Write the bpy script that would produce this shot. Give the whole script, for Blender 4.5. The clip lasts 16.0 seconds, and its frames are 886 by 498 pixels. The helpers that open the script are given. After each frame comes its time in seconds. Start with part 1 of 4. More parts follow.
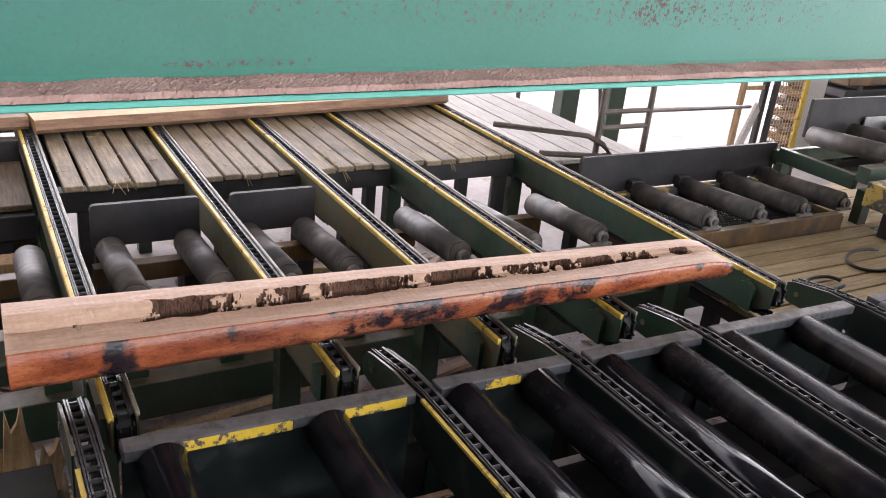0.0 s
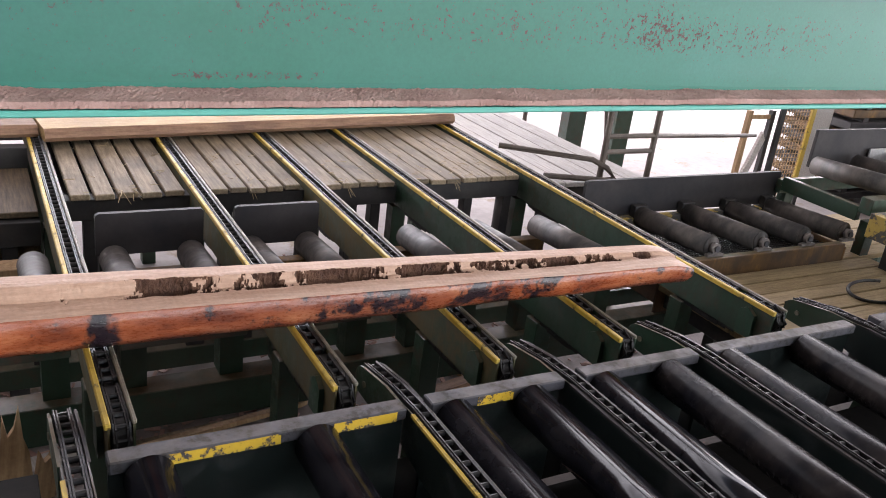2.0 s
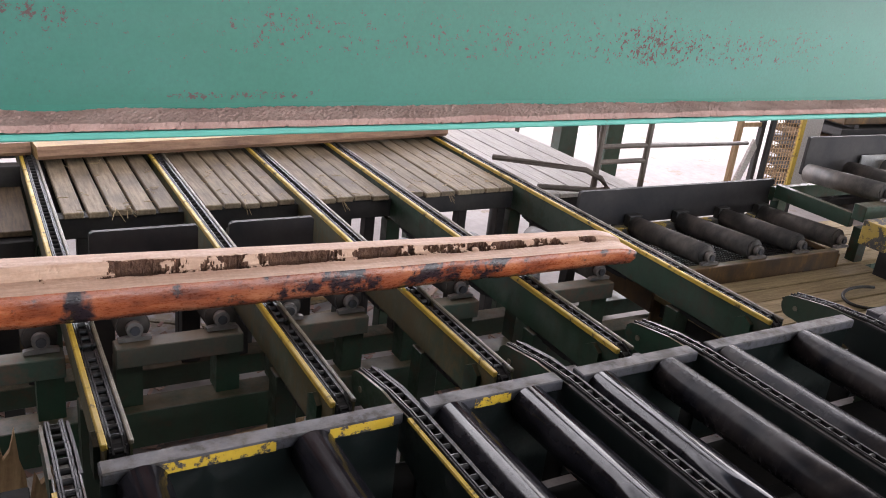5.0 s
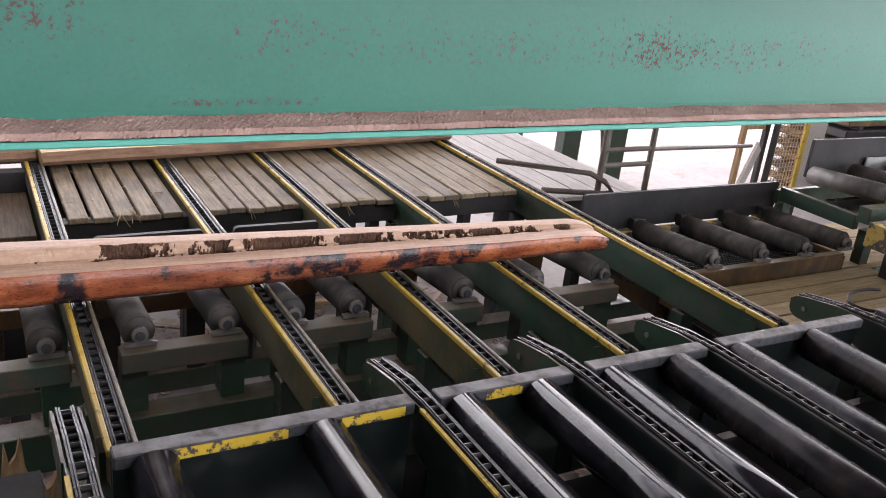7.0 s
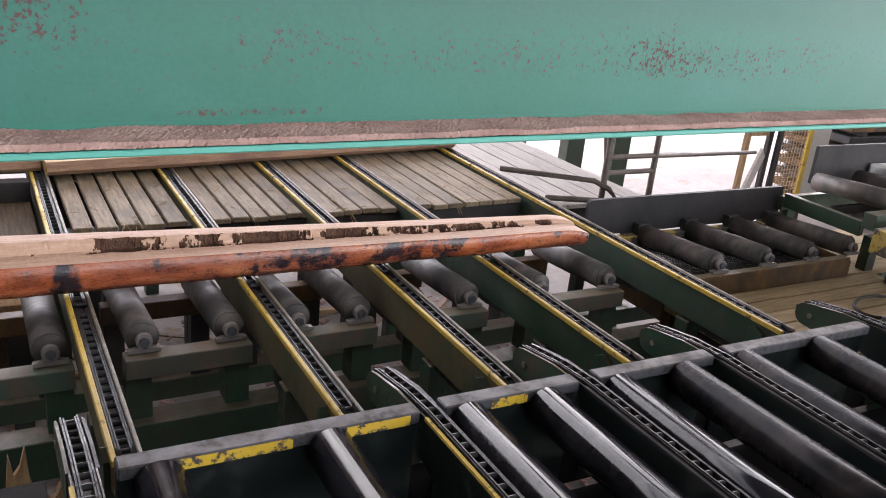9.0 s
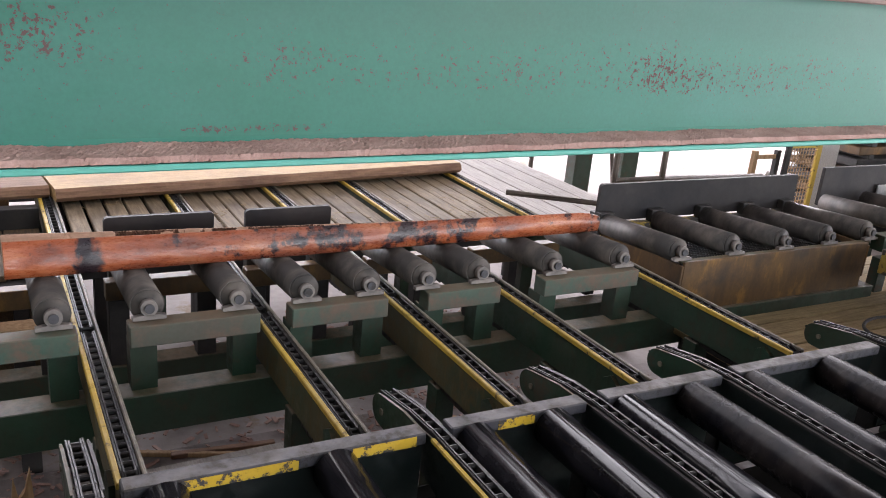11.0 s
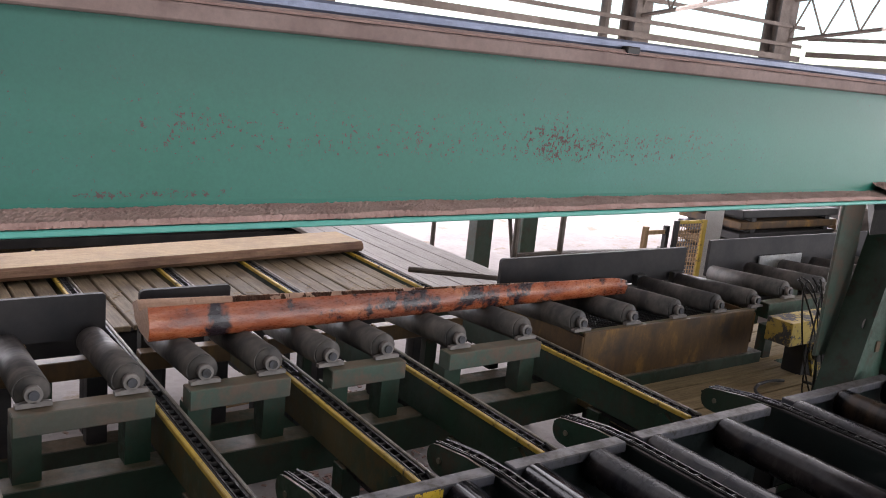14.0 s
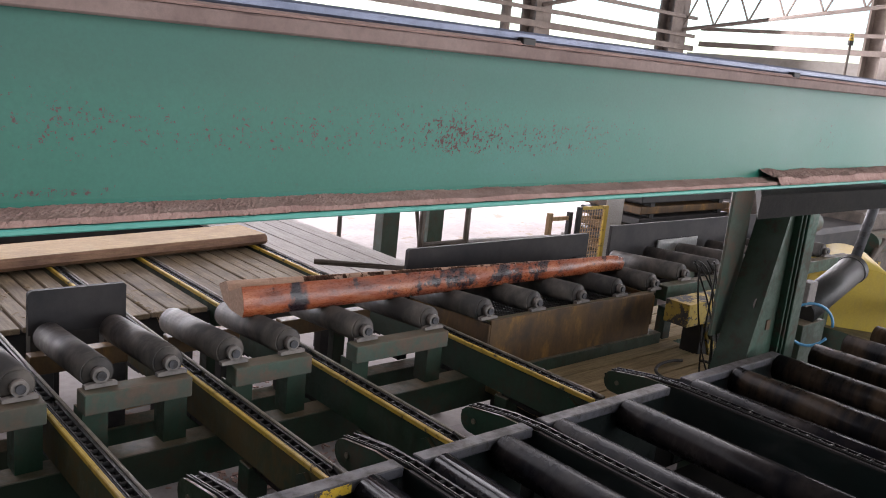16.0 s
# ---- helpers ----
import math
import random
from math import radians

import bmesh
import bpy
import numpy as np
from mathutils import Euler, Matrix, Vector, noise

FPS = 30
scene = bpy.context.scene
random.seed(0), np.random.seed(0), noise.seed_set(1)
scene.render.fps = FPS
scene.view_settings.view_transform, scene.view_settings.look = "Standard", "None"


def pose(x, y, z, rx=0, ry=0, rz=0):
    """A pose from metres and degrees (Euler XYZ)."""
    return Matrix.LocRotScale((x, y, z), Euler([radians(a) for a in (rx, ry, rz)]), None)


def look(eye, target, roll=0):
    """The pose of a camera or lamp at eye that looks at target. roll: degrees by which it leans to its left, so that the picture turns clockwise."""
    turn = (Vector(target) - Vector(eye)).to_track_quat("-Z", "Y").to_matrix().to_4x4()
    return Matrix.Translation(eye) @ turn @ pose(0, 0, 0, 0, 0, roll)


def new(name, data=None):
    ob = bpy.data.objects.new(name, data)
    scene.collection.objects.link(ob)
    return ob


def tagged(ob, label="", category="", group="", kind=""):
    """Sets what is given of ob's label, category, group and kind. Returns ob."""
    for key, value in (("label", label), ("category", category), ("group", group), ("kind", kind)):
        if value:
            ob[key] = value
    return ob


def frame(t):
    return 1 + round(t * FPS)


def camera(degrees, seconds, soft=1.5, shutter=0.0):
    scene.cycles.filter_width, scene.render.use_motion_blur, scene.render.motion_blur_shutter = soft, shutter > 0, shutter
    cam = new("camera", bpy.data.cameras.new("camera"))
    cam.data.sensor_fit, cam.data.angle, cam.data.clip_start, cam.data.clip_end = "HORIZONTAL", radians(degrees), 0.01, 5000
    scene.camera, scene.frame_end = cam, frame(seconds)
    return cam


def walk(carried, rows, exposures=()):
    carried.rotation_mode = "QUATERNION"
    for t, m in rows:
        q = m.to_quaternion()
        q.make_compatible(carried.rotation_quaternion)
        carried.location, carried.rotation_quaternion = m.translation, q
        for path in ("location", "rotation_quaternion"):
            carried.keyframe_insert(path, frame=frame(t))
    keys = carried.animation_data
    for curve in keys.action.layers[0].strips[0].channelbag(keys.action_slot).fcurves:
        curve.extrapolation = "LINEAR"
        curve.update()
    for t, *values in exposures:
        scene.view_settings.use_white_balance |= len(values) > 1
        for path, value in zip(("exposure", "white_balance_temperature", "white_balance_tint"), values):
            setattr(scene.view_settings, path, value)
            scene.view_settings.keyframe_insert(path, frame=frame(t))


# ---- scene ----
cam = camera(55.6, 16.0, 1.0)
PATH = [
    (0, (0.221, 0.555, 2.861), (1.178, 2.125, 2.076), 5.9),
    (0.5, (0.219, 0.548, 2.861), (1.142, 2.137, 2.073), 6.1),
    (1, (0.215, 0.545, 2.854), (1.14, 2.14, 2.079), 7.0),
    (1.5, (0.216, 0.54, 2.858), (1.155, 2.134, 2.099), 7.2),
    (2, (0.219, 0.536, 2.859), (1.174, 2.129, 2.117), 7.4),
    (2.5, (0.218, 0.538, 2.86), (1.188, 2.125, 2.127), 7.4),
    (3, (0.22, 0.536, 2.859), (1.196, 2.127, 2.14), 7.4),
    (3.5, (0.212, 0.544, 2.869), (1.188, 2.134, 2.149), 7.0),
    (4, (0.215, 0.546, 2.866), (1.19, 2.137, 2.146), 6.9),
    (6.5, (0.214, 0.548, 2.875), (1.175, 2.151, 2.162), 6.4),
    (7, (0.213, 0.549, 2.874), (1.175, 2.152, 2.163), 6.4),
    (7.5, (0.215, 0.549, 2.873), (1.178, 2.154, 2.167), 6.3),
    (8, (0.218, 0.549, 2.876), (1.178, 2.156, 2.173), 6.3),
    (8.5, (0.211, 0.552, 2.881), (1.17, 2.162, 2.182), 6.2),
    (10.8, (0.232, 0.562, 2.826), (1.175, 2.203, 2.177), 5.4),
    (11, (0.219, 0.541, 2.85), (1.164, 2.186, 2.215), 5.4),
    (11.5, (0.217, 0.535, 2.841), (1.161, 2.202, 2.268), 4.9),
    (12, (0.212, 0.525, 2.821), (1.158, 2.217, 2.327), 4.6),
    (12.5, (0.206, 0.528, 2.813), (1.16, 2.222, 2.345), 4.4),
    (13, (0.208, 0.53, 2.812), (1.225, 2.193, 2.363), 4.9),
    (13.5, (0.211, 0.529, 2.814), (1.303, 2.147, 2.379), 5.4),
    (14, (0.214, 0.531, 2.812), (1.367, 2.109, 2.387), 5.8),
    (14.5, (0.224, 0.533, 2.814), (1.446, 2.06, 2.396), 6.1),
    (15, (0.236, 0.535, 2.817), (1.502, 2.026, 2.395), 6.3),
    (15.5, (0.238, 0.531, 2.818), (1.53, 1.997, 2.394), 6.1),
    (16, (0.246, 0.537, 2.822), (1.566, 1.976, 2.392), 5.9),
]
EXPOSURES = ((0, 1.3), (1, 1.22), (3, 1.08), (8.5, 1.05), (10.8, 1.05), (11.5, 0.85), (12.0, 0.55), (13.0, 0.45), (16.0, 0.45))
walk(cam, [(t, look(eye, target, roll)) for t, eye, target, roll in PATH], EXPOSURES)

# ---- world and light ----
world = bpy.data.worlds.new("sky")
scene.world = world
world.use_nodes = True
wn = world.node_tree.nodes
sky = wn.new("ShaderNodeTexSky")
sky.sky_type = "NISHITA"
sky.sun_disc = False
sky.sun_elevation, sky.sun_rotation = radians(48), radians(20)
sky.air_density, sky.dust_density = 1.0, 0.4
world.node_tree.links.new(sky.outputs["Color"], wn["Background"].inputs["Color"])
wn["Background"].inputs["Strength"].default_value = 0.15

sun = new("sun", bpy.data.lights.new("sun", "SUN"))
sun.data.energy, sun.data.angle, sun.data.color = 0.8, radians(15), (1.0, 0.96, 0.9)
sun.matrix_world = look((20, 40, 40), (12, 12, 0))


def window_light(name, eye, target, sx, sy, power, colour=(0.93, 0.97, 1.0)):
    """Daylight that comes in through one of the hall's openings; the overhead fill's opening is made up."""
    ob = new(name, bpy.data.lights.new(name, "AREA"))
    ob.data.shape, ob.data.size, ob.data.size_y, ob.data.energy, ob.data.color = "RECTANGLE", sx, sy, power, colour
    ob.matrix_world = look(eye, target)
    return ob


window_light("daylight_back", (9, 17.2, 3.6), (6, 5, 0.5), 31, 6.4, 4700, (1.0, 0.922, 0.982))
window_light("daylight_side", (25.4, 6, 5.6), (4, 4, 0.5), 16, 3.0, 1150, (1.0, 0.922, 0.982))
window_light("daylight_front", (11, -8.6, 3.1), (4, 4, 1.8), 26, 4.0, 1450, (0.98, 0.95, 1.0))
# unseen roof light added to brighten front faces without showing in the rollers
window_light("daylight_skylight", (4.0, -1.5, 8.05), (4.6, 2.2, 0), 14, 1.5, 200, (1.0, 0.95, 0.97))
for strip_x, strip_power in ((-2.0, 95), (-4.5, 70)):
    window_light("daylight_roof_strip", (strip_x, 9.8, 8.05), (strip_x, 9.8, 0), 0.28, 7.4, strip_power, (1.0, 0.922, 0.982))


# ---- helpers ----
def mat(name, build, rough=0.6, metal=0.0, spec=None):
    m = bpy.data.materials.new(name)
    m.use_nodes = True
    nt = m.node_tree
    b = nt.nodes["Principled BSDF"]
    b.inputs["Roughness"].default_value, b.inputs["Metallic"].default_value = rough, metal
    if spec is not None:
        b.inputs["Specular IOR Level"].default_value = spec
    build(nt, b)
    return m


def coords(nt, scale=(1, 1, 1)):
    c, mp = nt.nodes.new("ShaderNodeTexCoord"), nt.nodes.new("ShaderNodeMapping")
    mp.inputs["Scale"].default_value = scale
    nt.links.new(c.outputs["Object"], mp.inputs["Vector"])
    info, add = nt.nodes.new("ShaderNodeObjectInfo"), nt.nodes.new("ShaderNodeVectorMath")
    mul = nt.nodes.new("ShaderNodeMath")
    mul.operation, mul.inputs[1].default_value = "MULTIPLY", 37.0
    nt.links.new(info.outputs["Random"], mul.inputs[0])
    nt.links.new(mp.outputs["Vector"], add.inputs[0])
    nt.links.new(mul.outputs[0], add.inputs[1])
    return add.outputs[0]


def noise_tex(nt, vec, scale, detail=6.0, rough=0.6):
    n = nt.nodes.new("ShaderNodeTexNoise")
    n.inputs["Scale"].default_value, n.inputs["Detail"].default_value, n.inputs["Roughness"].default_value = scale, detail, rough
    nt.links.new(vec, n.inputs["Vector"])
    return n.outputs["Fac"]


def ramp(nt, fac, *stops):
    r = nt.nodes.new("ShaderNodeValToRGB")
    e = r.color_ramp.elements
    while len(e) < len(stops):
        e.new(0.5)
    for el, (p, c) in zip(e, stops):
        el.position = p
        el.color = (*c, 1) if not isinstance(c, (int, float)) else (c, c, c, 1)
    nt.links.new(fac, r.inputs["Fac"])
    return r.outputs["Color"]


def mix(nt, fac, a, b, kind="MIX"):
    m = nt.nodes.new("ShaderNodeMix")
    m.data_type, m.blend_type = "RGBA", kind
    for sock, v in ((m.inputs[0], fac), (m.inputs[6], a), (m.inputs[7], b)):
        if isinstance(v, (int, float)):
            sock.default_value = v
        elif isinstance(v, tuple):
            sock.default_value = (*v, 1)
        else:
            nt.links.new(v, sock)
    return m.outputs[2]


def bump(nt, b, height, strength=0.3, dist=0.01):
    n = nt.nodes.new("ShaderNodeBump")
    n.inputs["Strength"].default_value, n.inputs["Distance"].default_value = strength, dist
    nt.links.new(height, n.inputs["Height"])
    nt.links.new(n.outputs["Normal"], b.inputs["Normal"])


def settled(nt, c, amount, colour=(0.13, 0.092, 0.055)):
    """Sawdust and dirt that has settled in patches on upward faces."""
    g, sep = nt.nodes.new("ShaderNodeNewGeometry"), nt.nodes.new("ShaderNodeSeparateXYZ")
    nt.links.new(g.outputs["Normal"], sep.inputs[0])
    p = nt.nodes.new("ShaderNodeMath")
    p.operation = "MULTIPLY"
    nt.links.new(ramp(nt, sep.outputs["Z"], (0.6, 0.0), (0.9, amount)), p.inputs[0])
    nt.links.new(ramp(nt, noise_tex(nt, coords(nt), 6, 8, 0.7), (0.36, 0.15), (0.58, 1.0)), p.inputs[1])
    return mix(nt, p.outputs[0], c, colour)


def painted(base, worn, dirt, lo=0.56, hi=0.62, fine=9.0, grime=0.5, rough=0.5, dusty=0.0):
    """Old paint: chips down to rust or bare metal, and grime in broad patches."""
    def build(nt, b):
        v = coords(nt)
        broad, chip = noise_tex(nt, v, 1.6, 5), noise_tex(nt, v, fine, 8, 0.7)
        grain = noise_tex(nt, v, 60, 3)
        c = mix(nt, ramp(nt, broad, (0.3, 0.0), (0.75, grime)), base, dirt)
        c = mix(nt, ramp(nt, chip, (lo, 0.0), (hi, 1.0)), c, worn)
        c = mix(nt, 0.25, c, ramp(nt, grain, (0.2, 0.25), (0.8, 0.9)), "MULTIPLY")
        c = mix(nt, ramp(nt, noise_tex(nt, coords(nt, (3, 3, 0.8)), 7, 7, 0.7), (0.5, 0.0), (0.72, grime * 0.8)), c, dirt)
        if dusty:
            c = settled(nt, c, dusty)
        nt.links.new(c, b.inputs["Base Color"])
        nt.links.new(ramp(nt, chip, (lo - 0.1, rough), (hi, 0.85)), b.inputs["Roughness"])
        bump(nt, b, chip, 0.25, 0.004)
    return build


def wood(dark, light, along=(9, 1, 9), stain=(0.1, 0.08, 0.06), amount=0.4, fine=5.0):
    """Wood with its grain along one axis, blotches and dark stains."""
    def build(nt, b):
        v = coords(nt, along)
        g, s = noise_tex(nt, v, fine, 9, 0.65), noise_tex(nt, coords(nt), 2.2, 6, 0.6)
        f = noise_tex(nt, coords(nt, (2, 2, 2)), 30, 4)
        info = nt.nodes.new("ShaderNodeObjectInfo")
        c = ramp(nt, g, (0.3, dark), (0.7, light))
        c = mix(nt, ramp(nt, s, (0.45, 0.0), (0.75, amount)), c, stain)
        c = mix(nt, 0.35, c, ramp(nt, f, (0.3, 0.45), (0.7, 1.0)), "MULTIPLY")
        c = mix(nt, 0.5, c, ramp(nt, info.outputs["Random"], (0.0, 0.62), (1.0, 1.0)), "MULTIPLY")
        nt.links.new(c, b.inputs["Base Color"])
        bump(nt, b, g, 0.35, 0.006)
    return build


def mottled(a, c2, scale=4.0, fine=40.0, strength=0.3, dist=0.01, spots=None):
    def build(nt, b):
        v = coords(nt)
        n, f = noise_tex(nt, v, scale, 7), noise_tex(nt, v, fine, 5, 0.7)
        c = ramp(nt, n, (0.3, a), (0.7, c2))
        c = mix(nt, 0.45, c, ramp(nt, f, (0.25, 0.4), (0.75, 1.0)), "MULTIPLY")
        if spots:
            c = mix(nt, ramp(nt, noise_tex(nt, v, scale * 3, 6, 0.7), (0.58, 0.0), (0.66, 1.0)), c, spots)
        nt.links.new(c, b.inputs["Base Color"])
        bump(nt, b, f, strength, dist)
    return build


def roller_skin(base, band, shine, stretch=(2.0, 2.6, 2.0)):
    """Steel roller polished by timber, with streaks round it and dusty bands."""
    def build(nt, b):
        v = coords(nt, stretch)
        s, f = noise_tex(nt, v, 3.0, 6, 0.6), noise_tex(nt, coords(nt, (4, 12, 4)), 3.0, 4)
        p = noise_tex(nt, coords(nt), 14, 6, 0.7)
        c = ramp(nt, s, (0.42, base), (0.72, band))
        c = mix(nt, 0.4, c, ramp(nt, p, (0.3, 0.35), (0.7, 1.0)), "MULTIPLY")
        nt.links.new(c, b.inputs["Base Color"])
        nt.links.new(mix(nt, 0.5, ramp(nt, f, (0.3, shine), (0.75, shine * 2)), ramp(nt, p, (0.35, shine), (0.7, shine * 2.2))), b.inputs["Roughness"])
        bump(nt, b, p, 0.012, 0.001)
    return build


def red_bark(nt, b):
    """Wet red wood under stripped bark, with black blotches and paler streaks."""
    v = coords(nt, (1.5, 5, 5))
    g, s = noise_tex(nt, v, 3.2, 9, 0.62), noise_tex(nt, coords(nt, (2.2, 2, 2)), 3.4, 8, 0.7)
    f, p = noise_tex(nt, coords(nt, (2, 6, 6)), 22, 5), noise_tex(nt, coords(nt), 1.1, 3)
    c = ramp(nt, g, (0.28, (0.12, 0.026, 0.012)), (0.5, (0.34, 0.085, 0.032)), (0.72, (0.55, 0.20, 0.09)))
    c = mix(nt, ramp(nt, p, (0.45, 0.0), (0.7, 0.55)), c, (0.14, 0.06, 0.05))
    tc, sep = nt.nodes.new("ShaderNodeTexCoord"), nt.nodes.new("ShaderNodeSeparateXYZ")
    nt.links.new(tc.outputs["Object"], sep.inputs[0])
    long = nt.nodes.new("ShaderNodeMath")
    long.operation, long.inputs[1].default_value = "MULTIPLY", 0.25
    nt.links.new(sep.outputs["X"], long.inputs[0])
    zone = nt.nodes.new("ShaderNodeMath")
    zone.operation, zone.inputs[1].default_value = "MULTIPLY_ADD", 0.075
    nt.links.new(ramp(nt, long.outputs[0], (0.2, 0.0), (0.36, 1.0), (0.58, 1.0), (0.66, 0.2)), zone.inputs[0])
    nt.links.new(s, zone.inputs[2])
    c = mix(nt, ramp(nt, zone.outputs[0], (0.56, 0.0), (0.63, 0.95)), c, (0.010, 0.010, 0.016))
    where = nt.nodes.new("ShaderNodeMath")
    where.operation, where.inputs[1].default_value = "MULTIPLY_ADD", 0.22
    nt.links.new(s, where.inputs[0])
    nt.links.new(sep.outputs["X"], where.inputs[2])
    c = mix(nt, ramp(nt, where.outputs[0], (0.385, 0.0), (0.41, 0.96), (0.47, 0.96), (0.50, 0.0)), c, (0.010, 0.011, 0.018))
    c = mix(nt, 0.4, c, ramp(nt, f, (0.3, 0.4), (0.7, 1.0)), "MULTIPLY")
    nt.links.new(c, b.inputs["Base Color"])
    nt.links.new(ramp(nt, f, (0.3, 0.18), (0.7, 0.45)), b.inputs["Roughness"])
    bump(nt, b, g, 0.5, 0.012)


def girder_paint(nt, b):
    """Teal paint with small dense chips in a band along the web, scuffs and dull patches."""
    v = coords(nt)
    tc, sep = nt.nodes.new("ShaderNodeTexCoord"), nt.nodes.new("ShaderNodeSeparateXYZ")
    nt.links.new(tc.outputs["Object"], sep.inputs[0])
    band = ramp(nt, sep.outputs["Z"], (0.0, 0.0), (0.09, 0.0), (0.135, 1.0), (0.19, 1.0), (0.27, 0.0))
    line = ramp(nt, sep.outputs["Z"], (0.034, 0.0), (0.042, 1.0), (0.050, 1.0), (0.058, 0.0))
    along = nt.nodes.new("ShaderNodeMath")
    along.operation, along.inputs[1].default_value = "MULTIPLY", 1 / 17
    nt.links.new(sep.outputs["X"], along.inputs[0])
    u = along.outputs[0]
    band = mix(nt, 1.0, band, ramp(nt, u, (0.385, 0.1), (0.397, 0.8), (0.448, 0.85), (0.457, 1.35), (0.466, 0.85), (0.490, 0.75), (0.52, 0.0), (0.575, 0.0), (0.583, 0.7), (0.595, 0.1)), "MULTIPLY")
    line = mix(nt, 1.0, line, ramp(nt, u, (0.384, 0.0), (0.388, 1.3), (0.401, 1.3), (0.405, 0.4), (0.44, 0.3), (0.46, 0.0)), "MULTIPLY")
    left = mix(nt, 1.0, ramp(nt, sep.outputs["Z"], (0.14, 0.0), (0.20, 1.0), (0.26, 1.0), (0.33, 0.0)), ramp(nt, u, (0.345, 0.0), (0.356, 1.0), (0.372, 1.0), (0.382, 0.0)), "MULTIPLY")
    small, patch = noise_tex(nt, v, 95, 8, 0.74), noise_tex(nt, coords(nt, (1, 1, 2.5)), 2.1, 4)
    broad, grain = noise_tex(nt, v, 1.1, 5), noise_tex(nt, v, 120, 3)
    def add(a, c, k):
        m = nt.nodes.new("ShaderNodeMath")
        m.operation, m.inputs[2].default_value = "MULTIPLY_ADD", 0.0
        nt.links.new(a, m.inputs[0])
        m.inputs[1].default_value = k
        nt.links.new(c, m.inputs[2])
        return m.outputs[0]
    s = add(left, add(band, add(line, add(patch, small, 0.16), 0.11), 0.11), 0.095)
    chip = ramp(nt, s, (0.735, 0.0), (0.755, 1.0))
    c = ramp(nt, broad, (0.3, (0.013, 0.130, 0.086)), (0.7, (0.032, 0.172, 0.130)))
    c = mix(nt, ramp(nt, patch, (0.5, 0.0), (0.8, 0.35)), c, (0.062, 0.185, 0.168))
    c = mix(nt, chip, c, (0.10, 0.064, 0.062))
    c = mix(nt, 0.2, c, ramp(nt, grain, (0.3, 0.5), (0.7, 1.0)), "MULTIPLY")
    nt.links.new(c, b.inputs["Base Color"])
    nt.links.new(mix(nt, chip, ramp(nt, broad, (0.3, 0.40), (0.7, 0.5)), (0.85, 0.85, 0.85)), b.inputs["Roughness"])
    bump(nt, b, s, 0.12, 0.003)


M = {}
M["girder"] = mat("girder_paint", girder_paint, spec=0.38)
M["edge"] = mat("teal_edge_paint", painted((0.10, 0.42, 0.34), (0.12, 0.1, 0.08), (0.1, 0.3, 0.26), 0.66, 0.72, 20, 0.3, 0.4))
M["green"] = mat("machine_green", painted((0.013, 0.052, 0.028), (0.06, 0.048, 0.030), (0.030, 0.026, 0.016), 0.54, 0.66, 7, 0.8, 0.45, 0.85))
M["stand_green"] = mat("stand_green", painted((0.013, 0.062, 0.035), (0.045, 0.036, 0.024), (0.030, 0.032, 0.020), 0.52, 0.62, 8, 0.9, 0.5))
M["green_pale"] = mat("faded_green", painted((0.042, 0.092, 0.066), (0.12, 0.085, 0.062), (0.085, 0.068, 0.052), 0.48, 0.62, 7, 0.85, 0.6, 0.7))
M["olive"] = mat("dusty_green_side", painted((0.024, 0.052, 0.024), (0.10, 0.075, 0.028), (0.105, 0.078, 0.032), 0.46, 0.6, 6, 0.95, 0.6, 0.6))
# near-black green, much darker than machine_green
M["deep"] = mat("blackish_green", painted((0.004, 0.011, 0.010), (0.02, 0.018, 0.014), (0.008, 0.009, 0.008), 0.6, 0.7, 6, 0.8, 0.4, 0.5))
M["bare"] = mat("bare_steel_edge", mottled((0.10, 0.09, 0.07), (0.24, 0.21, 0.15), 14, 60, 0.2, 0.003), 0.55, 0.1)
M["yellow"] = mat("yellow_edge", painted((0.60, 0.40, 0.035), (0.09, 0.075, 0.05), (0.32, 0.23, 0.07), 0.55, 0.64, 16, 0.6, 0.5))
M["yellow_chipped"] = mat("yellow_chipped", painted((0.62, 0.40, 0.02), (0.05, 0.045, 0.045), (0.4, 0.27, 0.04), 0.52, 0.56, 22, 0.5, 0.5))
M["yellow_worn"] = mat("yellow_worn", painted((0.5, 0.34, 0.04), (0.06, 0.055, 0.05), (0.2, 0.16, 0.08), 0.47, 0.52, 12, 0.6, 0.6))
M["yellow_cover"] = mat("faded_yellow_cover", painted((0.55, 0.40, 0.05), (0.30, 0.22, 0.08), (0.36, 0.27, 0.09), 0.66, 0.74, 6, 0.6, 0.5))
M["grey"] = mat("grey_worn_steel", painted((0.050, 0.050, 0.062), (0.026, 0.024, 0.022), (0.036, 0.034, 0.034), 0.53, 0.62, 14, 0.8, 0.5, 0.25))
M["dark"] = mat("dark_steel", mottled((0.018, 0.018, 0.02), (0.05, 0.045, 0.042), 5, 45, 0.2, 0.004), 0.6, 0.2)
M["grease"] = mat("greasy_chain_steel", mottled((0.005, 0.005, 0.006), (0.020, 0.018, 0.017), 9, 60, 0.2, 0.003), 0.5, 0.0, 0.35)
M["plate"] = mat("black_backstop_plate", mottled((0.013, 0.013, 0.016), (0.040, 0.035, 0.035), 3, 30, 0.15, 0.004), 0.65, 0.0, 0.3)
M["black_roller"] = mat("black_roller_steel", roller_skin((0.004, 0.004, 0.0052), (0.013, 0.0125, 0.014), 0.07), 0.2, 0.0, 0.07)
M["worn_roller"] = mat("worn_roller_steel", roller_skin((0.006, 0.006, 0.0075), (0.026, 0.022, 0.020), 0.17), 0.3, 0.0, 0.06)
